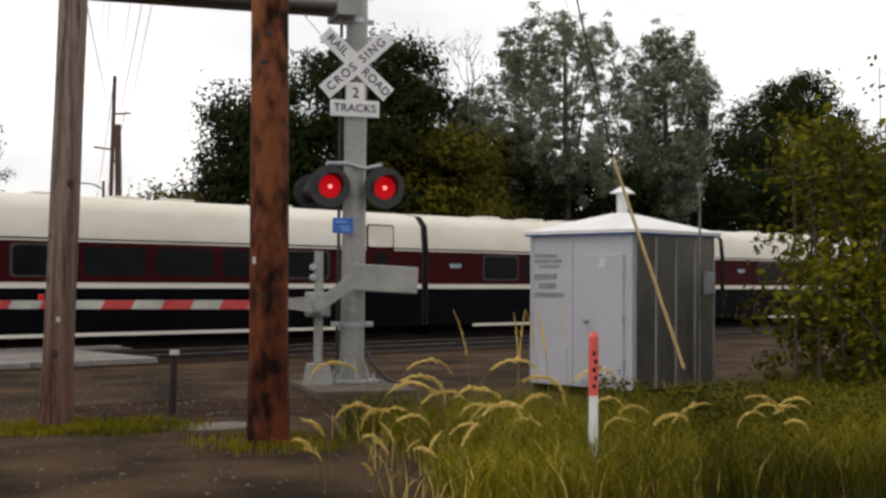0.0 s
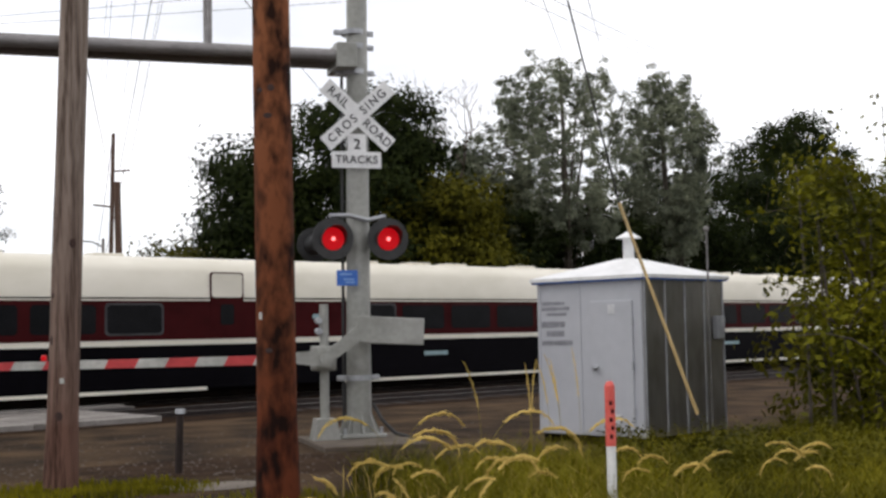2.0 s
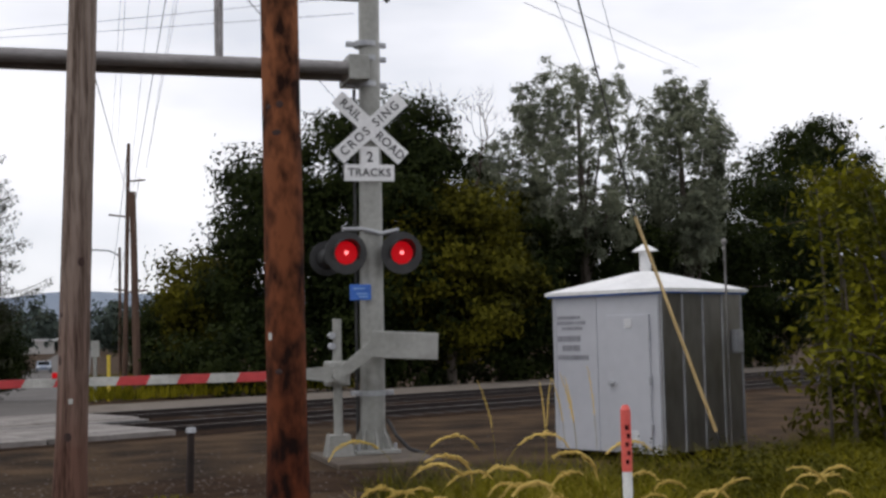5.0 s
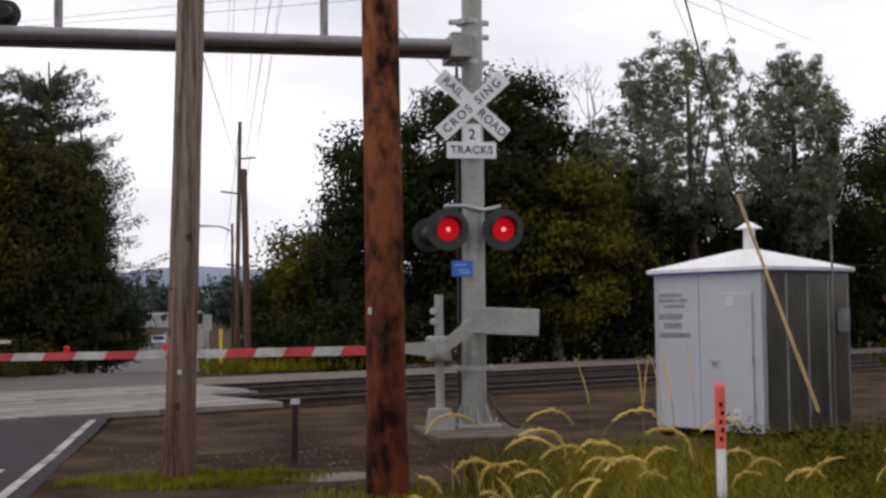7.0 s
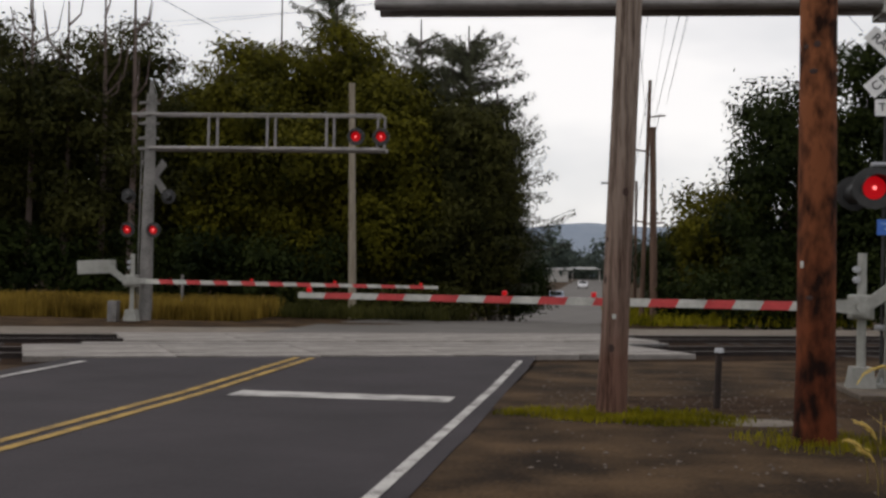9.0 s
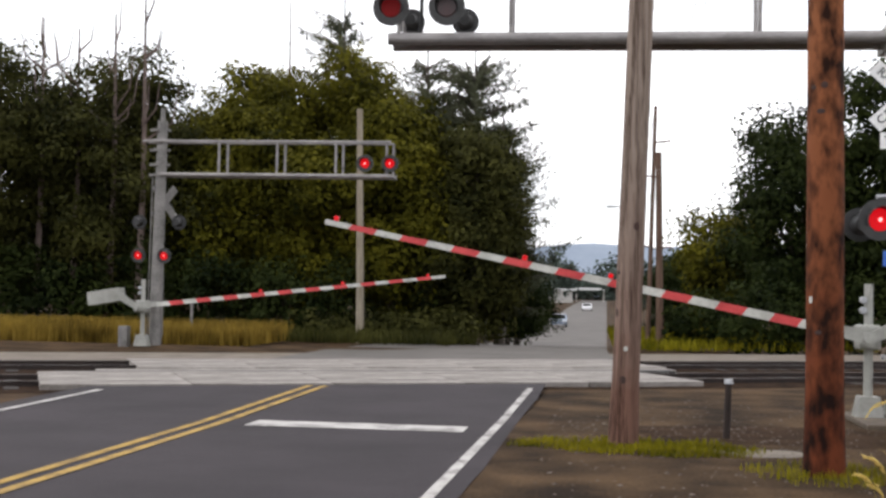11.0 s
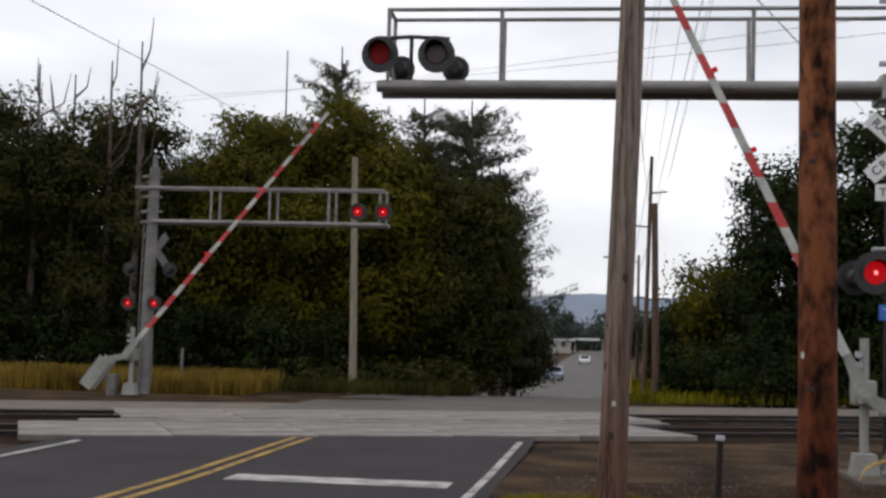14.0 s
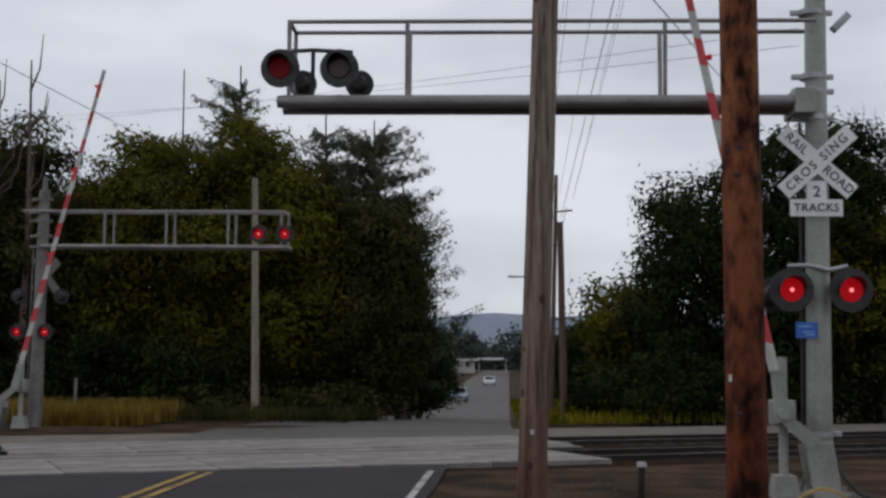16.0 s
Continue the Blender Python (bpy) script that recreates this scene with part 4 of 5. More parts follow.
def make_coach():
    root = thing("train_coach", pose(0, 0, 0), "low passenger coach, cream above, maroon window band, navy skirt", "train coach", "coaches of the train")
    L = 12.7
    bm = bmesh.new()
    half = [(-1.45, 0.28), (-1.48, 1.2), (-1.48, 2.2), (-1.42, 2.75), (-1.2, 3.0), (-0.7, 3.1), (0, 3.13)]
    outline = half + [(-y, z) for y, z in half[-2::-1]]
    prism(bm, outline, 0, L, "x")
    part("body", bm, M_TRAIN_WHITE, root, "cream white upper body", smooth=True)
    on_sides("skirt", rect(0.0, L, 0.24, 1.18), 1.492, M_TRAIN_NAVY, root, "navy blue skirt")
    on_sides("skirt_edge", rect(1.6, L - 1.9, 0.2, 0.27), 1.496, M_TRAIN_WHITE, root, "pale lower edge")
    on_sides("window_band", rect(0.0, L, 1.3, 2.12), 1.494, M_TRAIN_MAROON, root, "maroon window band")
    on_sides("gutter_line", rect(0.0, L, 2.16, 2.19), 1.49, M_TRAIN_NAVY, root)
    for k, (a, b) in enumerate(((2.0, 3.25), (3.5, 4.9), (5.15, 6.55), (6.8, 8.2), (8.45, 9.7))):
        on_sides("window_frame", rect(a - 0.05, b + 0.05, 1.4, 2.07, 0.06), 1.499, M_TRAIN_FRAME if k in (0, 4) else M_TRAIN_MAROON, root)
        on_sides("window", rect(a, b, 1.44, 2.03, 0.06), 1.503, M_DARK_GLASS, root, "dark tinted window")
    on_sides("door", rect(10.9, 11.75, 1.3, 2.75, 0.05), 1.498, M_TRAIN_MAROON, root, "maroon vestibule door")
    on_sides("door_top", rect(10.93, 11.72, 2.2, 2.72, 0.05), 1.5, M_TRAIN_WHITE, root)
    on_sides("door_window", rect(11.15, 11.5, 1.6, 2.05, 0.04), 1.503, M_DARK_GLASS, root)
    on_sides("car_number", rect(0.75, 1.15, 1.72, 1.82), 1.5, M_TRAIN_TEAL, root, "small pale lettering as a plain bar")
    on_sides("emblem", rect(4.2, 5.0, 0.78, 0.88), 1.5, M_TRAIN_TEAL, root, "small pale emblem bar")
    for x in (3.2, 5.0, 6.3, 9.0):
        bm = bmesh.new()
        box(bm, (x, -0.3, 3.13), (0.7, 0.5, 0.08), bevel=0.03)
        part("roof_vent", bm, M_TRAIN_WHITE, root)
    bm = bmesh.new()
    outline = [(y * 0.93, 0.4 + (z - 0.28) * 0.955) for y, z in outline]
    prism(bm, outline, L, L + 0.21, "x")
    part("bellows", bm, M_BELLOWS, root, "black rubber bellows", smooth=True)
    for lo in (-0.014, L - 0.004):
        bm = bmesh.new()
        prism(bm, [(-1.49, 0.3), (-1.49, 2.2), (-1.43, 2.76), (-1.2, 3.01), (0, 3.135), (1.2, 3.01), (1.43, 2.76), (1.49, 2.2), (1.49, 0.3)], lo, lo + 0.018, "x")
        part("end_wall", bm, M_BELLOWS, root, "dark end wall")
    # added black box in place of the shade below the skirt
    bm = bmesh.new()
    box(bm, (L / 2, 0, 0.2), (L - 0.5, 2.5, 0.34), bevel=0.03)
    part("underfloor", bm, M_TRAIN_DARK, root, "black box for the shade under the coach")
    bm = bmesh.new()
    box(bm, (12.4, 0, 0.42), (1.8, 2.2, 0.36), bevel=0.04)
    part("wheel_frame", bm, M_TRAIN_DARK, root)
    wheel_set(root, 12.5, 0.4)
    return root


def make_wedge_car():
    root = thing("train_baggage_car", pose(0, 0, 0), "baggage car with a deep green fairing sloping down", "train car")
    top = [(0.45, 4.2), (0.75, 4.26), (2.2, 4.13), (3.6, 3.93), (5.0, 3.58), (6.4, 3.1), (7.6, 2.8), (9.2, 2.32), (10.6, 1.86), (11.8, 1.42)]
    bm = bmesh.new()
    prism(bm, [(0.45, 1.2)] + top + [(11.8, 1.18)], -1.46, 1.46)
    part("fairing", bm, M_TRAIN_GREEN, root, "deep green sloping fairing")
    on_sides("white_band", [(0.45, 1.2), (7.8, 1.2), (9.9, 0.72), (10.0, 0.78), (7.2, 1.5), (5.2, 2.0), (3.0, 2.25), (0.45, 2.28)], 1.48, M_TRAIN_WHITE, root, "cream lower band")
    on_sides("edge_line", [(x, z - 0.075) for x, z in top] + [(x, z + 0.01) for x, z in top[::-1]], 1.485, M_TRAIN_TEAL, root, "pale edge line")
    on_sides("navy_line", rect(0.45, 7.6, 1.27, 1.31), 1.49, M_TRAIN_NAVY, root)
    bm = bmesh.new()
    prism(bm, [(0.5, 0.4), (0.5, 1.2), (11.8, 1.2), (11.2, 0.4)], -1.4, 1.4)
    part("underframe", bm, M_TRAIN_BROWN, root, "brown-black underframe")
    for k, (a, b) in enumerate(((2.4, 2.75), (2.85, 4.0), (4.6, 4.8), (4.9, 5.5))):
        on_sides("lettering_bar", rect(a, b, 1.52, 1.72), 1.49, M_BLACK, root, "illegible dark lettering as plain bars")
    bm = bmesh.new()
    for x in (0.0, 0.3):
        tube(bm, (x, -1.3, 1.0), (x, -1.3, 2.3), 0.025, seg=6)
    part("handrail", bm, M_TRAIN_WHITE, root)
    for x in (1.6, 3.2, 10.2):
        wheel_set(root, x)
    bm = bmesh.new()
    box(bm, (5.2, 0, 0.4), (9.6, 2.5, 0.66), bevel=0.05)
    part("truck_frame", bm, M_TRAIN_DARK, root)
    return root


def make_engine():
    root = thing("train_engine", pose(0, 0, 0), "full-width cab unit, white and deep green with a sloping white nose", "train engine")
    half = [(-1.5, 1.15), (-1.5, 3.55), (-1.38, 3.95), (-0.95, 4.2), (0, 4.28)]
    outline = half + [(-y, z) for y, z in half[-2::-1]]
    bm = bmesh.new()
    prism(bm, outline, -13.5, -0.45, "x")
    part("body", bm, M_TRAIN_WHITE, root, "cream white cowl body", smooth=True)
    # cab
    bm = bmesh.new()
    prism(bm, [(-13.5, 1.15), (-13.5, 4.28), (-14.6, 4.26), (-14.95, 4.05), (-15.35, 2.95), (-15.35, 1.15)], -1.46, 1.46)
    part("cab", bm, M_TRAIN_WHITE, root, "white cab", smooth=False)
    bm = bmesh.new()
    prism(bm, [(-15.3, 1.15), (-15.3, 2.85), (-16.35, 2.62), (-16.6, 2.3), (-16.7, 1.15)], -1.25, 1.25)
    bmesh.ops.bevel(bm, geom=list(bm.edges), offset=0.09, segments=2, affect="EDGES")
    part("nose", bm, M_TRAIN_WHITE, root, "white sloping nose")
    for lo, hi in ((-1.285, -1.24), (1.24, 1.285)):
        bm = bmesh.new()
        prism(bm, [(-15.3, 1.2), (-15.3, 2.3), (-15.75, 2.18), (-16.1, 1.9), (-16.35, 1.55), (-16.45, 1.2)], lo, hi)
        part("nose_swoosh", bm, M_TRAIN_GREEN, root, "deep green curve on the nose")
    for y in (-0.68, 0.68):
        bm = bmesh.new()
        prism(bm, [(-15.335, 3.05), (-15.05, 3.86), (-15.09, 3.88), (-15.37, 3.06)], y - 0.55, y + 0.55)
        part("windscreen", bm, M_DARK_GLASS, root, "dark two-part windscreen")
    bm = bmesh.new()
    prism(bm, [(-15.33, 2.98), (-15.03, 3.92), (-15.045, 3.94), (-15.35, 2.98)], -1.4, 1.4)
    part("windscreen_surround", bm, M_TRAIN_MAROON, root)
    for y in (-0.75, 0.75):
        bm = bmesh.new()
        box(bm, (-14.98, y, 4.05), (0.12, 0.62, 0.2), bevel=0.02)
        part("number_box", bm, M_SIGN, root)
    bm = bmesh.new()
    box(bm, (-16.66, 0, 2.3), (0.1, 0.2, 0.4), bevel=0.03)
    part("headlight", bm, M_SIGN, root)
    on_sides("green_band", [(-15.3, 1.42), (-12.0, 1.85), (-10.6, 1.96), (-0.45, 2.04), (-0.45, 3.62), (-4.0, 3.6), (-6.5, 3.5), (-9.0, 3.28), (-10.6, 3.02), (-12.6, 2.66), (-14.0, 2.42), (-15.3, 2.2)],
             1.515, M_TRAIN_GREEN, root, "deep green swoosh band")
    on_sides("teal_band", [(-0.46, 3.6), (-0.46, 3.85), (-4.0, 3.82), (-8.0, 3.5), (-10.0, 3.16), (-9.0, 3.26), (-6.5, 3.48), (-4.0, 3.58)], 1.512, M_TRAIN_TEAL, root)
    on_sides("maroon_panel", [(-14.8, 2.85), (-14.5, 3.55), (-10.6, 3.55), (-9.6, 3.3), (-10.6, 3.05), (-12.6, 2.72)], 1.509, M_TRAIN_MAROON, root)
    on_sides("cab_window", rect(-14.3, -13.5, 2.95, 3.55, 0.06), 1.52, M_DARK_GLASS, root)
    on_sides("window_bar", rect(-13.15, -13.02, 2.95, 3.55), 1.522, M_SIGN, root)
    on_sides("sill_line", rect(-15.3, -0.45, 1.2, 1.26), 1.518, M_TRAIN_GREEN, root)
    for y, rz in ((-1.535, 0), (1.535, 180)):
        lettering("unit_number", "90252", 0.52, pose(-13.3, y, 2.2, 90, 0, rz), M_SIGN, root, 1.0)
    for k in range(6):
        on_sides("name_bar", rect(-9.45 + 0.21 * k, -9.29 + 0.21 * k, 2.45, 2.7 + (0.12 if k == 0 else 0)), 1.52, M_SIGN, root, "white name as plain bars")
    for k in range(8):
        on_sides("name_bar", rect(-6.7 + 0.4 * k, -6.42 + 0.4 * k, 2.4, 2.75 + (0.2 if k == 0 else 0)), 1.52, M_TRAIN_TEAL, root)
    for x in (-12.5, -11.9):
        for y in (-1.56, 1.56):
            bm = bmesh.new()
            tube(bm, (x, y, 1.3), (x, y, 3.35), 0.025, seg=8)
            part("grab_rail", bm, M_SIGN, root)
    bm = bmesh.new()
    prism(bm, [(-16.9, 1.0), (-16.9, 1.2), (-0.3, 1.2), (-0.3, 1.0)], -1.5, 1.5)
    part("frame_sill", bm, M_TRAIN_WHITE, root, "white sill plate")
    bm = bmesh.new()
    prism(bm, [(-16.7, 0.25), (-16.85, 1.0), (-15.6, 1.0), (-15.6, 0.35)], -1.35, 1.35)
    part("pilot", bm, M_TRAIN_DARK, root)
    bm = bmesh.new()
    box(bm, (-8.5, 0, 0.56), (5.4, 2.8, 0.92), bevel=0.1)
    part("fuel_tank", bm, M_TRAIN_BROWN, root, "brown fuel tank")
    for x0 in (-13.6, -3.4):
        bm = bmesh.new()
        box(bm, (x0, 0, 0.5), (4.6, 2.8, 0.96), bevel=0.06)
        part("truck_frame", bm, M_TRAIN_DARK, root)
        for dx in (-1.35, 1.35):
            wheel_set(root, x0 + dx, 0.5)
    bm = bmesh.new()
    box(bm, (-13.4, 0.2, 4.3), (1.3, 0.9, 0.13), bevel=0.03)
    part("roof_box", bm, M_STEEL, root)
    for k in range(9):
        bm = bmesh.new()
        box(bm, (-1.6 - 1.2 * k, -0.2, 4.28), (0.9, 1.2, 0.08), bevel=0.02)
        part("roof_hatch", bm, M_TRAIN_WHITE, root)
    root.scale = (0.955, 1, 1)
    return root


coach = make_coach()
coaches = [(coach, 12.0)] + [(copy_thing(coach, pose(0, 0, 0)), 12.0 + 12.9 * k) for k in range(1, 9)]
train = coaches + [(make_wedge_car(), 0.0), (make_engine(), 0.0)]


# ---- trees and plants ----
def crown_points(rng, blobs, clumps, per, spread):
    """Leaf places in clumps that fill the outer part of some rounded blobs."""
    out, ways = [], []
    weights = np.array([b[3] * b[4] + b[3] * b[5] for b in blobs])
    counts = np.maximum(1, (clumps * weights / weights.sum()).astype(int))
    for (cx, cy, cz, rx, ry, rz), n in zip(blobs, counts):
        v = rng.normal(size=(n, 3))
        v /= np.linalg.norm(v, axis=1)[:, None]
        v *= rng.uniform(0.45, 1.0, (n, 1)) ** 0.5 * rng.uniform(0.82, 1.1, (n, 1))
        c = np.array([cx, cy, cz]) + v * [rx, ry, rz]
        off = rng.normal(size=(n, per, 3)).clip(-1.7, 1.7) * (spread * rng.uniform(0.6, 1.4, (n, 1, 1))) * [1, 1, 0.65]
        out.append((c[:, None] + off).reshape(-1, 3))
        ways.append((off / spread * 0.7 + v[:, None] * 0.5).reshape(-1, 3))
    p, q = np.concatenate(out), np.concatenate(ways)
    keep = p[:, 2] > -0.6
    return p[keep], q[keep]


def tree(name, x, y, h, r, blobs, clumps, per, leaf, material, label, seed, spread=0.42, limbs=9, droop=0.0, bark=None, category="tree"):
    rng = np.random.default_rng(seed)
    root = thing(name, pose(x, y, ground_z(y)), label, category)
    bm = bmesh.new()
    bend = rng.normal(size=2) * 0.02 * h
    stem = [(bend[0] * q * q, bend[1] * q * q, h * q) for q in np.linspace(0, 0.92, 8)]
    chain(bm, stem, r, 10, r * 0.15)
    part("trunk", bm, bark or M_BARK, root, smooth=True)
    for k in range(limbs):
        q = rng.uniform(0.2, 0.85)
        base = Vector(stem[int(q * 7)])
        blob = blobs[rng.integers(len(blobs))]
        goal = Vector((blob[0] + rng.normal() * blob[3] * 0.4, blob[1] + rng.normal() * blob[4] * 0.4, max(base.z + 0.3, blob[2] + rng.normal() * blob[5] * 0.4)))
        mid = base.lerp(goal, 0.5) + Vector((0, 0, 0.25))
        bm = bmesh.new()
        chain(bm, [base, mid, goal], r * 0.35 * (1.1 - q), 6, 0.02)
        part("limb", bm, bark or M_BARK, root)
    crown = leaf_mesh("crown", crown_points(rng, blobs, clumps, per, spread), leaf, material, rng, droop=droop)
    crown.parent = root
    return root


def round_blobs(rng, h, width, low=0.15, n=20):
    """Rounded lobes over an egg-shaped crown that reaches down to the height low."""
    out = []
    mid, half = h * (1 + low) / 2, h * (1 - low) / 2
    for k in range(n):
        up = 1 - 2 * (k + 0.5) / n
        a = k * 2.4 + rng.normal() * 0.35
        ring = math.sqrt(1 - up * up)
        far = rng.uniform(0.5, 0.78)
        fat = width * rng.uniform(0.3, 0.46)
        out.append((math.cos(a) * ring * width * far, math.sin(a) * ring * width * far, mid + up * half * rng.uniform(0.68, 0.86), fat, fat, half * rng.uniform(0.2, 0.32)))
    out.append((0, 0, mid * 0.95, width * 0.6, width * 0.6, half * 0.75))
    return out


def plume_blobs(rng, h, width):
    """A rounded airy crown of many slim upright tufts with gaps between them."""
    out = []
    for k in range(210):
        v = rng.normal(size=3)
        v /= np.linalg.norm(v)
        v *= rng.uniform(0.25, 1.0) ** 0.45
        tall = rng.uniform(0.45, 0.95)
        out.append((v[0] * width, v[1] * width, h * 0.64 + v[2] * h * 0.3, 0.2, 0.2, tall))
    return out


def dome_blobs(h, width):
    """One smooth egg-shaped crown."""
    return [(0, 0, h * 0.5, width, width, h * 0.5), (0, 0, h * 0.34, width * 1.08, width * 1.08, h * 0.3), (0.2, 0, h * 0.6, width * 0.85, width * 0.85, h * 0.36)]


def lacy_conifer(x, y, h, seed, wide=3.4, count=150):
    """Long drooping boughs with upturned tips and hanging fringes."""
    rng = np.random.default_rng(seed)
    root = thing("cypress_tree", pose(x, y, ground_z(y)), "tall lacy conifer with drooping boughs", "tree")
    bm = bmesh.new()
    chain(bm, [(0, 0, 0), (0.1, 0, h * 0.5), (0, 0, h)], 0.26, 10, 0.03)
    part("trunk", bm, M_BARK, root, smooth=True)
    places, ways = [], []
    for k in range(count):
        q = 0.12 + 0.86 * rng.random() ** 0.8
        a = k * 2.4 + rng.normal() * 0.2
        reach = (wide * (1 - q) ** 0.5 + 0.85) * rng.uniform(0.5, 1.12)
        out = Vector((math.cos(a), math.sin(a), 0))
        climb = rng.uniform(0.3, 0.75) + 0.3 * q
        pts = [Vector((0, 0, h * q * 0.95)) + out * reach * u + Vector((0, 0, reach * (climb * u - 0.55 * u * u + 0.9 * max(0.0, u - 0.65) ** 1.5))) for u in np.linspace(0, 1, 6)]
        bm = bmesh.new()
        chain(bm, pts, 0.035, 5, 0.006)
        part("bough", bm, M_BARK, root)
        n = int(34 + 62 * reach)
        u = rng.uniform(0.12, 1, (n, 1)) * 5
        lo = np.minimum(u.astype(int), 4)
        line = np.array(pts)
        p = line[lo[:, 0]] * (1 - (u - lo)) + line[lo[:, 0] + 1] * (u - lo)
        off = rng.normal(size=(n, 3)) * [0.06, 0.06, 0.05] - np.array([[0, 0, 1]]) * rng.uniform(0, 0.26, (n, 1))
        places.append(p + off)
        ways.append(np.tile(np.array(out)[None], (n, 1)) * 0.4)
    crown = leaf_mesh("crown", (np.concatenate(places), np.concatenate(ways)), 0.17, M_LEAF_CEDAR, rng, 0.28, 0.7)
    crown.parent = root


def make_trees():
    R = np.random.default_rng
    # right of the road, behind the railway
    spots = (
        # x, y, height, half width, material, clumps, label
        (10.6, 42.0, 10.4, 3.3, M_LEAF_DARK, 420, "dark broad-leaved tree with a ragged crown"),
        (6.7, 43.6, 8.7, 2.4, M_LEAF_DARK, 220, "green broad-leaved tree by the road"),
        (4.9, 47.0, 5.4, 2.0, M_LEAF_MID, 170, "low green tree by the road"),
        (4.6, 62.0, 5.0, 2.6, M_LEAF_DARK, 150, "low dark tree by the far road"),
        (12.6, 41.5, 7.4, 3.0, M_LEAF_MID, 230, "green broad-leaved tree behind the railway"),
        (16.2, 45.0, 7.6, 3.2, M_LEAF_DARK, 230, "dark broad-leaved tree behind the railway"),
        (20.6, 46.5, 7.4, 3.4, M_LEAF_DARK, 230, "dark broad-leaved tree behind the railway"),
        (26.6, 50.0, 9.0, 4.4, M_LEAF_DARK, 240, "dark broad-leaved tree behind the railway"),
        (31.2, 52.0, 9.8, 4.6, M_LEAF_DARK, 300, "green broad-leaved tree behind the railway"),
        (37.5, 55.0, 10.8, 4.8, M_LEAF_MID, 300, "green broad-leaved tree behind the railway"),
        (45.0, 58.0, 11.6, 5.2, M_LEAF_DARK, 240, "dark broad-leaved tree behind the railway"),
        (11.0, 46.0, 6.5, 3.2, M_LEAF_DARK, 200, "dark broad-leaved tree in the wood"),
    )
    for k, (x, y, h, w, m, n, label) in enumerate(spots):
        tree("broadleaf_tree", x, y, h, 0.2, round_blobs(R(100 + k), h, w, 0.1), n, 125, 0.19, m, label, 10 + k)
    for k, (x, y, h, w) in enumerate(((18.7, 44.0, 12.9, 3.1), (23.5, 45.0, 12.7, 1.95), (15.6, 45.0, 9.4, 1.7))):
        tree("cottonwood_tree", x, y, h, 0.24, plume_blobs(R(140 + k), h, w), 1500, 34, 0.115, M_LEAF_GREY, "tall grey-green cottonwood with upright airy plumes", 40 + k, 0.12)
    tree("pine_tree", 41.5, 64, 15.2, 0.3, round_blobs(R(150), 15.2, 4.0, 0.45), 320, 80, 0.22, M_LEAF_DARK, "tall dark pine with a rounded top", 44)
    # a bare tree between the leafy ones
    rng = R(60)
    root = thing("bare_tree", pose(13.8, 44.0, -0.2), "leafless pale tree with fine twigs", "tree")

    def twig(bm, p, d, length, r, depth):
        q = p + d * length
        chain(bm, [p, (p + q) / 2 + Vector(rng.normal(size=3)) * length * 0.06, q], r, 5, r * 0.5)
        if depth:
            for k in range(3):
                dd = (d + Vector(rng.normal(size=3)) * 0.5 + Vector((0, 0, 0.12))).normalized()
                twig(bm, q, dd, length * rng.uniform(0.6, 0.8), r * 0.55, depth - 1)
    bm = bmesh.new()
    twig(bm, Vector((0, 0, 0)), Vector((0, 0, 1)), 6.2, 0.16, 0)
    part("trunk", bm, M_DEAD, root)
    for k in range(5):
        bm = bmesh.new()
        twig(bm, Vector((0, 0, 5.0 + 0.25 * k)), Vector((math.cos(k * 1.3) * 0.6, math.sin(k * 1.3) * 0.6, 0.9)).normalized(), 1.95, 0.07, 4)
        part("branch", bm, M_DEAD, root)
    # left of the road
    spots = (
        (-10.4, 46.8, 11.7, 4.4, M_LEAF_MID, 700, "large green broad-leaved tree behind the signal"),
        (-13.4, 46.5, 10.7, 3.4, M_LEAF_MID, 420, "green broad-leaved tree behind the signal"),
        (-18.0, 45.0, 11.0, 3.9, M_LEAF_PURPLE, 380, "bronze-green tree behind the signal"),
        (-22.6, 44.0, 11.4, 4.2, M_LEAF_PURPLE, 360, "bronze-green tree at the wood's edge"),
        (-27.0, 42.0, 11.4, 4.4, M_LEAF_DARK, 280, "dark tree at the wood's edge"),
        (-7.6, 46.0, 9.7, 2.7, M_LEAF_MID, 380, "green broad-leaved tree near the road"),
        (-6.0, 47.5, 6.4, 2.4, M_LEAF_DARK, 160, "dark tree near the road"),
        (-12.5, 49.0, 8.0, 3.6, M_LEAF_DARK, 200, "dark tree in the wood"),
        (-17.0, 49.5, 7.5, 3.6, M_LEAF_DARK, 200, "dark tree in the wood"),
        (-21.5, 49.5, 7.0, 3.6, M_LEAF_DARK, 190, "dark tree in the wood"),
        (-25.5, 52.0, 11.4, 3.8, M_LEAF_DARK, 260, "dark tree in the wood"),
        (-20.3, 53.0, 11.6, 3.6, M_LEAF_PURPLE, 260, "bronze-green tree in the wood"),
        (-15.6, 52.0, 10.4, 3.6, M_LEAF_DARK, 260, "dark tree in the wood"),
        (-8.6, 52.0, 10.6, 3.2, M_LEAF_DARK, 280, "dark tree in the wood"),
        (-4.2, 60.0, 5.2, 2.0, M_LEAF_DARK, 140, "low dark tree by the far road"),
        (-4.4, 72.0, 5.0, 2.2, M_LEAF_DARK, 140, "low dark tree by the far road"),
        (-8.0, 58.0, 7.0, 3.2, M_LEAF_DARK, 160, "dark tree in the wood"),
    )
    for k, (x, y, h, w, m, n, label) in enumerate(spots):
        tree("broadleaf_tree", x, y, h, 0.22, round_blobs(R(200 + k), h, w, 0.08), n, 125, 0.19, m, label, 70 + k)
    lacy_conifer(-10.7, 51.0, 14.6, 90, 3.2, 120)
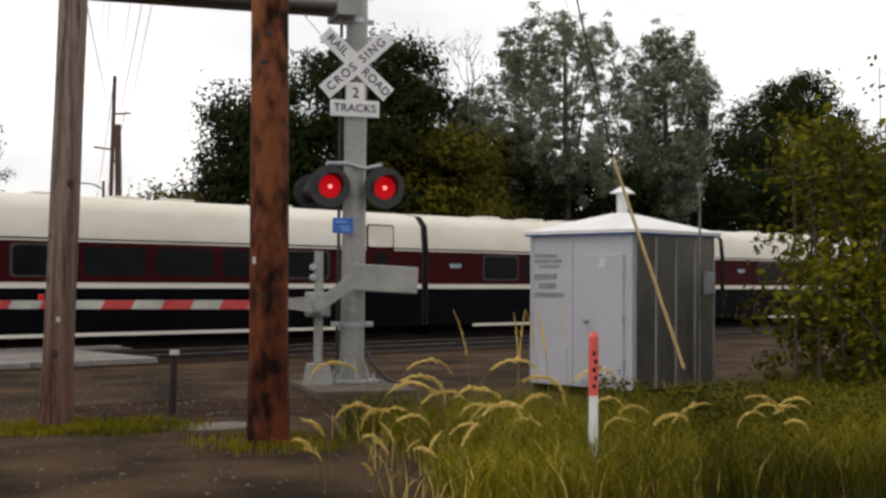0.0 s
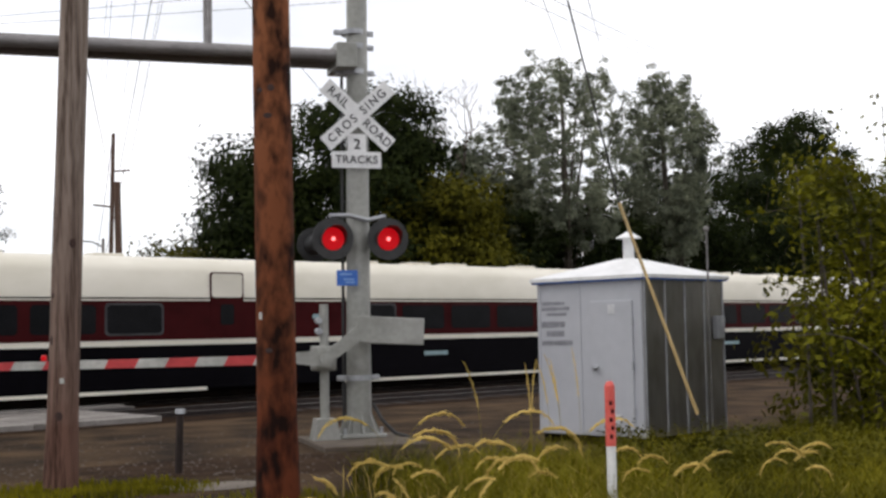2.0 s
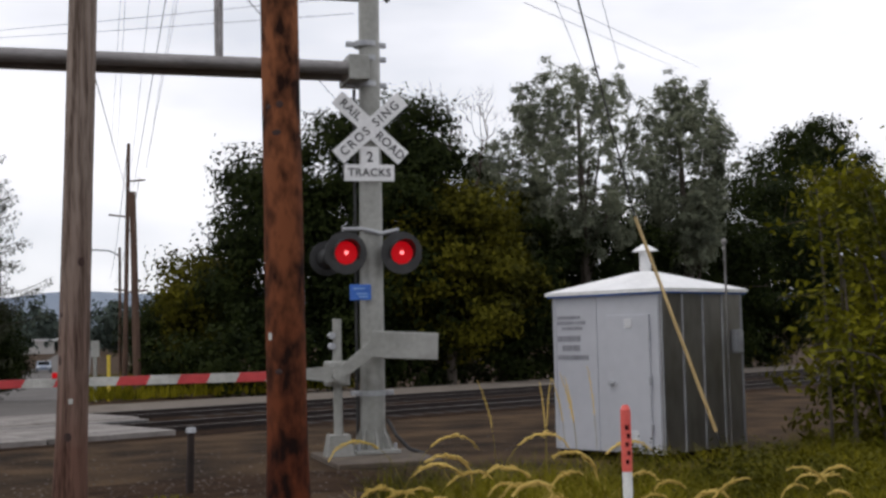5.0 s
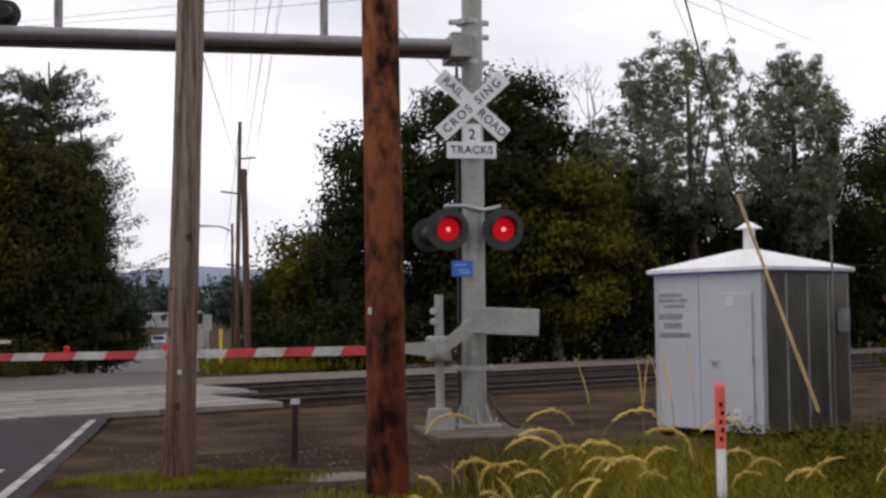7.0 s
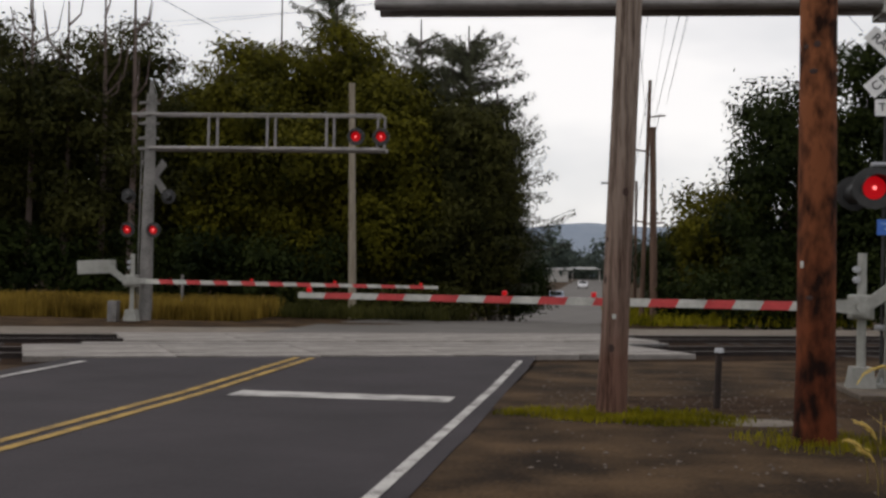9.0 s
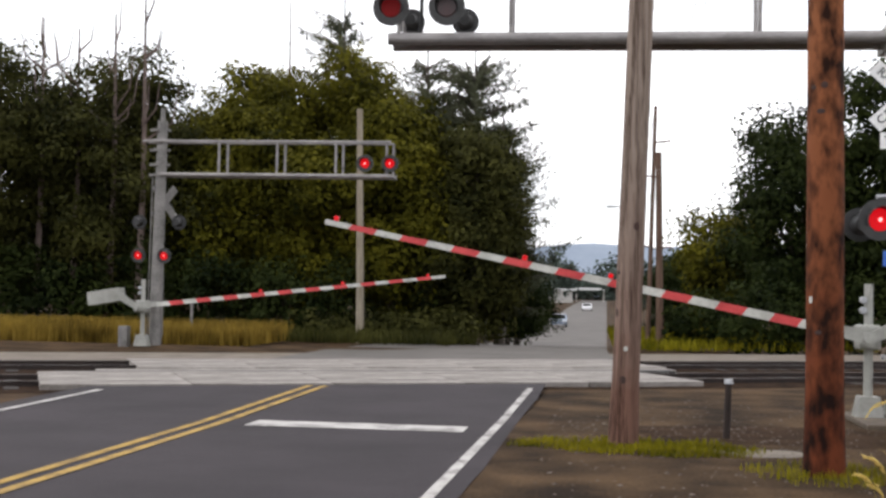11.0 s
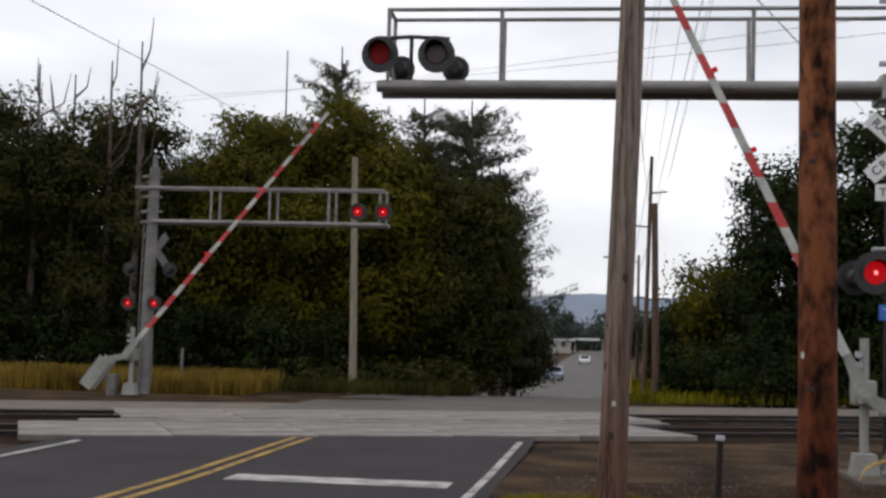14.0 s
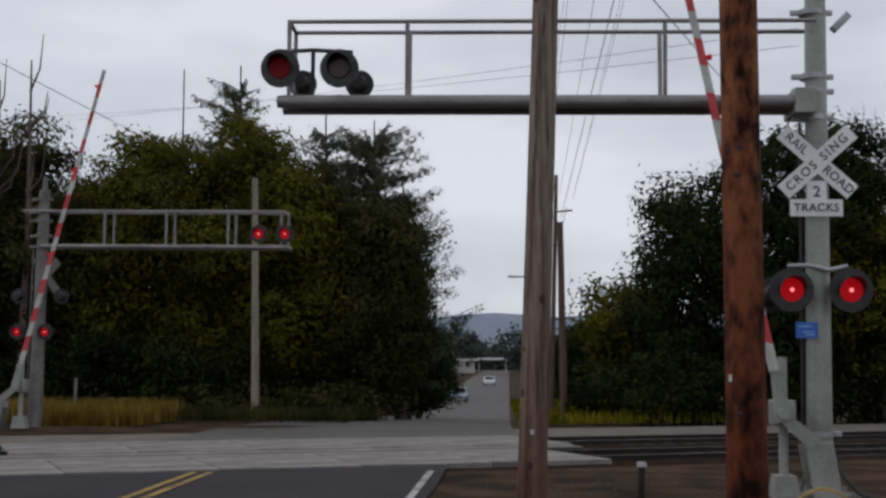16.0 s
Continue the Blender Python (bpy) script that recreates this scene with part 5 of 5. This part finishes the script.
    lacy_conifer(-6.9, 49.5, 12.2, 92, 3.2, 150)
    lacy_conifer(-4.9, 49.0, 11.8, 93, 3.6, 180)
    lacy_conifer(-3.7, 48.6, 9.2, 95, 2.5, 120)
    tree("yew_tree", -4.55, 46.0, 8.7, 0.22, dome_blobs(8.7, 2.05), 420, 130, 0.17, M_LEAF_PURPLE, "dense dark dome-shaped tree near the road", 94, 0.3)
    for k, (x, y, h) in enumerate(((-7.5, 88, 6.5), (-8.5, 110, 7), (-9.5, 140, 7.5), (-10.5, 175, 8), (6.0, 78, 6.0), (7.5, 105, 6.5), (8.5, 140, 7.0), (10, 180, 8.0), (13, 240, 9), (-16, 240, 9))):
        tree("roadside_tree", x, y, h, 0.2, round_blobs(R(300 + k), h, 2.8, 0.05), 110, 50, 0.34, M_FAR_WOOD if y > 130 else M_LEAF_DARK, "dark tree along the far road", 320 + k)
    # dead snags above the left wood
    rng2 = R(61)
    for x, y, h in ((-19.2, 43.5, 11.2), (-16.3, 42.5, 12.2), (-22.5, 44, 10.8), (-17.6, 43, 11.6), (-20.6, 43.5, 11.6)):
        root = thing("dead_tree", pose(x, y, 0), "bare dead trunk with forked broken tops", "tree")
        bm = bmesh.new()
        chain(bm, [(0, 0, 0), (0.1, 0, h * 0.5), (0.0, 0, h)], 0.16, 8, 0.03)
        part("trunk", bm, M_DEAD, root)
        for k in range(6):
            z = h * rng2.uniform(0.55, 0.92)
            a = rng2.uniform(0, math.tau)
            l = rng2.uniform(0.9, 2.2)
            bm = bmesh.new()
            chain(bm, [(0, 0, z), (math.cos(a) * l * 0.5, math.sin(a) * l * 0.5, z + l * 0.35), (math.cos(a) * l * 0.62, math.sin(a) * l * 0.6, z + l)], 0.05, 6, 0.012)
            part("branch", bm, M_DEAD, root)
    root = thing("dead_tree", pose(-11.8, 46, 0), "thin bare spire above the leafy trees", "tree")
    bm = bmesh.new()
    chain(bm, [(0, 0, 0), (0.05, 0, 6.0), (0, 0, 12.7)], 0.09, 8, 0.025)
    part("trunk", bm, M_DEAD, root)
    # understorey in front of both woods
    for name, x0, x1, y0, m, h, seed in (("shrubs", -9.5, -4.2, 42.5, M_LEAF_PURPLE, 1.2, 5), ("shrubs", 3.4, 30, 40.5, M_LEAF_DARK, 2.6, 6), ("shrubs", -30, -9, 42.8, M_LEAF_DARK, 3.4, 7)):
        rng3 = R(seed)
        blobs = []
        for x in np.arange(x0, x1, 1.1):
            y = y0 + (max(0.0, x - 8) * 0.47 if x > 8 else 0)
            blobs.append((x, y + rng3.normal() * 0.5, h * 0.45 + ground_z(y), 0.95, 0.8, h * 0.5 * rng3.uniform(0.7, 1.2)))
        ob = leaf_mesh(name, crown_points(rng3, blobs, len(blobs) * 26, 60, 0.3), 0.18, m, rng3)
        tagged(ob, "dense low shrubs along the wood's edge", "shrub", kind="stuff")
    # far woods and hills
    rng4 = R(9)
    blobs = [(x, 300 + rng4.uniform(-20, 40), rng4.uniform(2, 9), 6, 6, rng4.uniform(4, 9)) for x in np.arange(-130, 150, 6) if not -9 < x < 4]
    blobs += [(x, 430 + rng4.uniform(-10, 20), rng4.uniform(1, 5), 6, 6, rng4.uniform(4, 8)) for x in np.arange(-60, 70, 5)]
    tagged(leaf_mesh("far_wood", crown_points(rng4, blobs, 2200, 34, 1.4), 1.6, M_FAR_WOOD, rng4), "far dark wood along the road's end", "wood", kind="stuff")
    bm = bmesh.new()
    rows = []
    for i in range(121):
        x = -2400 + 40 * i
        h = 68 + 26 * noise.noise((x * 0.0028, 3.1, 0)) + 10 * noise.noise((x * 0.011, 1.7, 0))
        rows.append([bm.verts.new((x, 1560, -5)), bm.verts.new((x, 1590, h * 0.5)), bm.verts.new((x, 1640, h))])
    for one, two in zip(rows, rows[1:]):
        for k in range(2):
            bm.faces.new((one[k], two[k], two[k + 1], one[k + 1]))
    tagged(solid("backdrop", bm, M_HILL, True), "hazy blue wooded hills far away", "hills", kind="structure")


def blades(name, spots, height, width, material, rng, label, category="grass", lean=0.35):
    """Bent grass blades of two faces each."""
    n = len(spots)
    a = rng.uniform(0, math.tau, n)
    h = height * rng.uniform(0.55, 1.15, n)
    side = np.stack([np.cos(a), np.sin(a), 0 * a], 1) * (width * rng.uniform(0.7, 1.3, (n, 1)))
    out = np.stack([-np.sin(a), np.cos(a), 0 * a], 1) * (h * lean * rng.uniform(0.1, 1.2, n))[:, None]
    up = np.stack([0 * a, 0 * a, h], 1)
    p0, p1, p2 = spots, spots + out * 0.3 + up * 0.6, spots + out + up * 0.98
    quads = np.stack([p0 - side, p0 + side, p1 + side * 0.8, p1 - side * 0.8], 1)
    tips = np.stack([p1 - side * 0.8, p1 + side * 0.8, p2 + side * 0.15, p2 - side * 0.15], 1)
    v = np.concatenate([quads, tips], 1).reshape(-1, 3)
    ob = raw_mesh(name, v, 4, material)
    return tagged(ob, label, category, kind="stuff")


def make_grass():
    rng = np.random.default_rng(21)

    def scatter(n, x0, x1, y0, y1, keep=None):
        p = np.stack([rng.uniform(x0, x1, n), rng.uniform(y0, y1, n), np.zeros(n)], 1)
        return p if keep is None else p[[keep(*q[:2]) for q in p]]

    def verge(x, y):
        edge = 3.2 + 0.55 * noise.noise((x * 0.9, y * 0.9, 0)) + (13 - y) * -0.12
        shed = not (x < 8.9 and y > 12.3 + 0.5 * max(0.0, x - 6.6))
        return x > edge and shed
    blades("verge_grass", scatter(42000, 2.6, 14, 7.2, 14.5, verge), 0.4, 0.0042, M_GRASS, rng, "tall green grass on the verge", lean=1.3)
    blades("dry_grass", scatter(1900, 1.9, 8, 7.2, 12.0, lambda x, y: x > 2.5 + 0.6 * noise.noise((x, y, 3)) + 0.12 * (y - 8) and rng.random() < 1.3 - 0.2 * x + 0.25 * noise.noise((x * 2, y * 2, 8))), 0.33, 0.0032, M_STRAW, rng, "dry yellow grass on the verge", lean=1.1)

    def patch(cx, cy, rx, ry):
        return lambda x, y: ((x - cx) / rx) ** 2 + ((y - cy) / ry) ** 2 < rng.uniform(0.0, 1.5) + 0.9 * noise.noise((x * 2, y * 2, 1))
    blades("short_grass", scatter(9000, -1.0, 2.0, 12.0, 13.7, patch(0.5, 12.9, 1.2, 0.6)), 0.07, 0.006, M_GRASS, rng, "short green grass round a pole")
    blades("short_grass", scatter(3000, 1.2, 3.4, 10.2, 12.2, patch(2.2, 11.2, 0.8, 0.7)), 0.08, 0.005, M_GRASS, rng, "sparse grass round a pole")
    blades("meadow_grass", scatter(34000, -32, -9.7, 33.5, 39, lambda x, y: True), 0.62, 0.016, M_MEADOW, rng, "yellow dry grass behind the railway", lean=0.25)
    blades("roadside_grass", scatter(9000, -12, -3.8, 37, 56, lambda x, y: x < -4.4 + 0.8 * noise.noise((x, y * 0.3, 0))), 0.4, 0.02, M_LEAF_PURPLE, rng, "dark weedy roadside grass")
    blades("roadside_grass", scatter(9000, 0.6, 9, 35, 56, lambda x, y: y > 36.3 + 0.45 * x), 0.35, 0.02, M_GRASS, rng, "green roadside grass")
    # broad-leaved weeds among the grass
    rng6 = np.random.default_rng(55)
    mounds = []
    for k in range(34):
        x, y = rng6.uniform(5.0, 8.6), rng6.uniform(8.6, 11.6)
        h = rng6.uniform(0.3, 0.62)
        mounds.append((x, y, h * 0.5, 0.32, 0.32, h * 0.55))
    tagged(leaf_mesh("weeds", crown_points(rng6, mounds, 700, 22, 0.09), 0.05, M_LEAF_MID, rng6), "leafy green weeds among the verge grass", "weeds", kind="stuff")
    # arched stalks with heavy seed heads
    pick = random.Random(12)

    def stalk(x, y, h, bend, dy, thick):
        """A stem that leans over more and more towards its tip; bend in degrees, to the right if positive."""
        length, steps = h * 1.45, 16
        pts, px, pz = [(x, y, 0.0)], x, 0.0
        for i in range(1, steps + 1):
            q = i / steps
            a = radians(bend) * (0.08 * q + 0.92 * q ** 2.6)
            px += math.sin(a) * length / steps
            pz += math.cos(a) * length / steps
            pts.append((px, y + dy * q, pz))
        root = thing("grass_stalk", pose(0, 0, 0), "dry grass stalk with a drooping golden seed head", "grass", "grass stalks")
        bm = bmesh.new()
        chain(bm, pts[:11], 0.0027, 5, 0.002)
        part("stem", bm, M_STEM, root)
        bm = bmesh.new()
        chain(bm, pts[10:], 0.006 * thick, 6, 0.002)
        for i in range(10, 16):
            a, b = Vector(pts[i]), Vector(pts[i + 1])
            ahead = (b - a).normalized()
            for j in range(9):
                p = a.lerp(b, j / 9)
                fat = thick * (1.0 - 0.6 * abs(i - 12) / 4)
                q = p + Vector((pick.gauss(0, 0.005), pick.gauss(0, 0.006), pick.gauss(0, 0.005))) * fat
                tip = q + (ahead * 0.036 + Vector((pick.gauss(0, 0.006), pick.gauss(0, 0.008), pick.gauss(-0.004, 0.006)))) * fat
                tube(bm, q, tip, 0.0055 * fat, 0.001, 4)
        part("seed_head", bm, M_STRAW, root, "golden seed head")
    for k in range(17):
        # the clump before the shed door, arching both ways
        x, y = pick.gauss(3.35, 0.34), pick.uniform(8.5, 9.9)
        stalk(x, y, pick.uniform(0.5, 0.88), pick.choice((-1, 1, 1)) * pick.uniform(110, 175), pick.uniform(-0.2, 0.2), pick.uniform(1.1, 1.6))
    for k in range(12):
        x, y = pick.uniform(2.0, 2.9), pick.uniform(7.9, 9.2)
        stalk(x, y, pick.uniform(0.2, 0.42), pick.choice((-1, -1, 1)) * pick.uniform(40, 110), pick.uniform(-0.2, 0.2), pick.uniform(0.9, 1.4))
    for k in range(11):
        x, y = pick.uniform(3.9, 6.2), pick.uniform(8.0, 9.4)
        stalk(x, y, pick.uniform(0.35, 0.6), pick.choice((-1, 1)) * pick.uniform(80, 170), pick.uniform(-0.2, 0.2), pick.uniform(1.0, 1.4))
    for k in range(7):
        # slim upright ones beside the mast and the shed
        x, y = pick.uniform(4.0, 5.2), pick.uniform(11.4, 12.4)
        stalk(x, y, pick.uniform(0.75, 1.05), pick.uniform(-28, 12), pick.uniform(-0.1, 0.1), 0.9)
    stalk(2.85, 10.2, 0.86, -150, 0.1, 1.4)
    stalk(2.87, 10.25, 0.84, 140, 0.1, 1.3)
    # stones
    rng5 = np.random.default_rng(33)
    n = 2600
    c = np.stack([rng5.uniform(-0.6, 6.5, n), rng5.uniform(8.5, 19.3, n), np.full(n, 0.008)], 1)
    c = c[rng5.random(n) < 0.35 + 0.65 * (np.abs(c[:, 1] - 14.2) < 1.3)]
    s = rng5.uniform(0.006, 0.02, (len(c), 1, 1)) * rng5.uniform(0.7, 1.5, (len(c), 1, 1))
    octa = np.array([(1, 0, 0), (0, 1, 0), (-1, 0, 0), (0, -1, 0), (0, 0, 0.7)])
    shape = octa[[0, 1, 4, 1, 2, 4, 2, 3, 4, 3, 0, 4]]
    v = c[:, None] + shape[None] * s * rng5.uniform(0.7, 1.3, (len(c), 1, 3))
    tagged(raw_mesh("loose_stones", v.reshape(-1, 3), 3, M_PANEL_STONE), "small loose stones in the gravel", "stones", kind="stuff")


def make_bush():
    """The leafy shrub beside the shed: arching stems with leaves along them."""
    rng = np.random.default_rng(77)
    root = thing("roadside_shrub", pose(9.55, 12.6, 0), "tall yellow-green leafy shrub with arching stems", "shrub")
    leaves = []
    for k in range(40):
        a = rng.uniform(0, math.tau)
        reach, h = rng.uniform(0.5, 2.0), rng.uniform(1.3, 3.4)
        base = Vector((rng.normal() * 0.5, rng.normal() * 0.4, 0))
        pts = [base + Vector((math.cos(a) * reach * q ** 1.8, math.sin(a) * reach * q ** 1.8 * 0.8, h * math.sin(q * 1.75) / math.sin(1.75 if q > 0 else 1.75))) for q in np.linspace(0, 1, 8)]
        bm = bmesh.new()
        chain(bm, pts, 0.02, 6, 0.005)
        part("stem", bm, M_BARK, root)
        for i in range(1, 8):
            n = 38
            j = rng.uniform(0, 1, (n, 1))
            p = np.array(pts[i - 1])[None] * (1 - j) + np.array(pts[i])[None] * j
            leaves.append(p + rng.normal(size=(n, 3)) * 0.15)
    crown = leaf_mesh("foliage", np.concatenate(leaves), 0.11, M_LEAF_BRIGHT, rng, 0.5)
    crown.parent = root
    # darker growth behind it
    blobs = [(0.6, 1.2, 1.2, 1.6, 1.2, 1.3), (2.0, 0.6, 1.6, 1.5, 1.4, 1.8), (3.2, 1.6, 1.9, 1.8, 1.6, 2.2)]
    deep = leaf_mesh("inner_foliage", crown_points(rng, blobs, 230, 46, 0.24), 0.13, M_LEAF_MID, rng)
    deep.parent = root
    for x, y, h in ((10.8, 14.5, 4.4), (12.2, 13.4, 4.6)):
        root = thing("sapling", pose(x, y, 0), "thin sapling with sparse green leaves", "tree")
        bm = bmesh.new()
        chain(bm, [(0, 0, 0), (0.1, 0, h * 0.5), (0.05, 0, h)], 0.03, 6, 0.006)
        part("trunk", bm, M_BARK, root)
        q = rng.uniform(0.25, 1, (260, 1))
        pts = np.concatenate([0.1 * q, 0 * q, q * h], 1) + rng.normal(size=(260, 3)) * [0.3, 0.3, 0.1]
        crown = leaf_mesh("crown", pts, 0.1, M_LEAF_BRIGHT, rng)
        crown.parent = root


M_MEADOW = leafy("golden_grass", (0.07, 0.045, 0.008), (0.31, 0.21, 0.04))
M_PANEL_STONE = mat("grey_stone", (0.02, 0.014, 0.01), (0.095, 0.074, 0.06), 3.0, 0.9, island=0.3)
make_trees()
make_bush()
make_grass()


# ---- far cars, building and wires ----
def far_car(x, y, rz, paint, label):
    root = thing("car", pose(x, y, ground_z(y) + 0.02, 0, 0, rz), label, "car")
    bm = bmesh.new()
    prism(bm, [(-2.2, 0.3), (2.2, 0.3), (2.25, 0.7), (1.5, 0.88), (0.8, 1.4), (-0.9, 1.42), (-1.7, 0.95), (-2.2, 0.85)], -0.85, 0.85)
    bmesh.ops.bevel(bm, geom=list(bm.edges), offset=0.07, segments=2, affect="EDGES")
    part("body", bm, paint, root, smooth=True)
    bm = bmesh.new()
    prism(bm, [(1.46, 0.93), (0.86, 1.34), (0.9, 1.37), (1.52, 0.95)], -0.68, 0.68)
    part("windscreen", bm, M_DARK_GLASS, root)
    for y0 in (-0.863, 0.833):
        bm = bmesh.new()
        prism(bm, [(-1.4, 0.95), (1.2, 0.95), (0.75, 1.32), (-0.85, 1.33)], y0, y0 + 0.03)
        part("side_window", bm, M_DARK_GLASS, root)
    for wx in (-1.35, 1.4):
        for wy in (-0.8, 0.8):
            bm = bmesh.new()
            tube(bm, (wx, wy - 0.1, 0.31), (wx, wy + 0.1, 0.31), 0.31, seg=16)
            part("wheel", bm, M_BLACK, root)
    for wy in (-0.6, 0.6):
        bm = bmesh.new()
        box(bm, (2.2, wy, 0.66), (0.1, 0.32, 0.14), bevel=0.03)
        part("headlight", bm, M_SIGN, root)
    return root


def make_distance():
    bm = bmesh.new()
    root = thing("commercial_building", pose(-9.0, 330, -0.4), "low pale commercial building with a flat canopy at the road's end", "building")
    box(bm, (0, 0, 1.6), (8, 16, 3.2), bevel=0.05)
    part("wall", bm, M_WALL, root)
    bm = bmesh.new()
    box(bm, (0.2, 0, 3.4), (9, 17, 0.5), bevel=0.05)
    part("roof", bm, M_ROOF, root)
    for k in range(4):
        bm = bmesh.new()
        box(bm, (4.02, -5.5 + 3.6 * k, 1.9), (0.06, 2.2, 2.2))
        part("window", bm, M_DARK_GLASS, root)
    root = thing("filling_station_canopy", pose(-0.5, 372, -0.2), "flat white canopy on posts over the far forecourt", "canopy")
    bm = bmesh.new()
    box(bm, (0, 0, 3.7), (9, 8, 0.6), bevel=0.05)
    part("roof", bm, M_ROOF, root)
    for x in (-4, 4):
        bm = bmesh.new()
        box(bm, (x, 0, 1.75), (0.4, 0.4, 3.5))
        part("column", bm, M_WALL, root)
    # overhead wires
    for a, b, sag, r in (
            # along the road, from the far pole to the near ones
            ((1.4, 42, 7.95), (0.53, -15, 9.0), 0.1, 0.004), ((1.6, 42, 7.9), (0.35, -15, 9.0), 0.1, 0.005), ((2.05, 42, 7.4), (0.67, -15, 9.0), 0.1, 0.005),
            ((2.1, 42, 6.66), (1.19, -15, 9.0), 0.1, 0.008), ((2.5, 42, 7.3), (1.06, -15, 9.0), 0.1, 0.004), ((2.5, 42, 7.3), (1.23, -15, 9.0), 0.1, 0.005),
            ((1.85, 42, 6.6), (0.45, 13.1, 4.4), 0.0, 0.006),
            # across the view behind the mast
            ((0.47, 13.1, 6.8), (8.04, 38, 8.95), 0.0, 0.01), ((-30, 48, 10.6), (4.0, 17.1, 6.32), 0.5, 0.004), ((-30, 48, 11.2), (4.0, 17.1, 6.08), 0.5, 0.004),
            # to the pole in the left wood
            ((-18.5, 5.0, 11.3), (-12.5, 46.6, 9.75), 0.0, 0.012),
            # above the shed
            ((4.2, 13, 8.16), (18.8, 44, 11.7), 0.0, 0.01), ((5.1, 13, 8.4), (20.4, 44, 11.7), 0.0, 0.01), ((7.6, 20, 7.2), (26, 50, 13.2), 0.0, 0.006), ((8.0, 20, 7.3), (27, 50, 13.3), 0.0, 0.006),
            ((1.9, 42, 7.8), (3.2, 120, 7.6), 1.0, 0.012), ((2.3, 42, 7.0), (3.5, 120, 7.2), 1.0, 0.012)):
        root_bm = bmesh.new()
        pts = [Vector(a).lerp(Vector(b), q) - Vector((0, 0, sag * 4 * q * (1 - q))) for q in np.linspace(0, 1, 13)]
        chain(root_bm, pts, r, 5)
        tagged(solid("overhead_wire", root_bm, M_CABLE), "thin black overhead wire", "wire", "overhead wires", "structure")


make_distance()
parked = far_car(-3.6, 135, -90, M_CAR_BLUE, "blue-grey car coming down the far road")
driven = far_car(0.6, 215, -90, M_CAR_WHITE, "white car coming along the far road")


# ---- what moves ----
def motions():
    # the train rolls past, then on out of sight
    way = [(0.0, -67.9), (0.9, -40.9), (1.8, -13.8), (2.5, 6.8), (2.7, 12.6), (3.0, 21.0), (3.2, 26.7), (3.5, 34.7), (3.7, 40.0), (6.0, 100.0), (10.0, 204.0), (16.0, 360.0)]
    for ob, offset in train:
        walk(ob, [(t, Matrix.Translation(rail_place(s + offset, FAR_TRACK, 0.165 + RAIL_LEVEL)) @ pose(0, 0, 0, 0, 0, TURN)) for t, s in way])
    # both gates stay down, then rise
    near = [(0.0, 0), (10.2, 0), (10.6, 4), (12.3, 36), (12.5, 39), (13.5, 56), (14.5, 71), (15.0, 75.5), (15.5, 77.5), (16.0, 78)]
    far = [(0.0, 0), (10.2, 0), (10.8, 4), (12.3, 27.5), (12.5, 30.5), (13.5, 44), (14.5, 58), (15.5, 69.5), (16.0, 76)]
    walk(near_arm, [(t, pose(0, -0.26, 1.14, 0, a, 0)) for t, a in near])
    walk(far_arm, [(t, pose(0, -0.26, 1.1, 0, -a, 0)) for t, a in far])
    walk(driven, [(t, pose(x, y, ground_z(y) + 0.02, 0, 0, -90)) for t, x, y in ((0.0, -1.0, 290), (9.0, -0.9, 240), (12.5, -0.9, 217), (16.0, -0.8, 198))])
    walk(parked, [(t, pose(x, y, ground_z(y) + 0.02, 0, 0, -90)) for t, x, y in ((0.0, -3.6, 190), (9.0, -3.7, 150), (12.5, -3.7, 137), (16.0, -3.7, 131))])


motions()
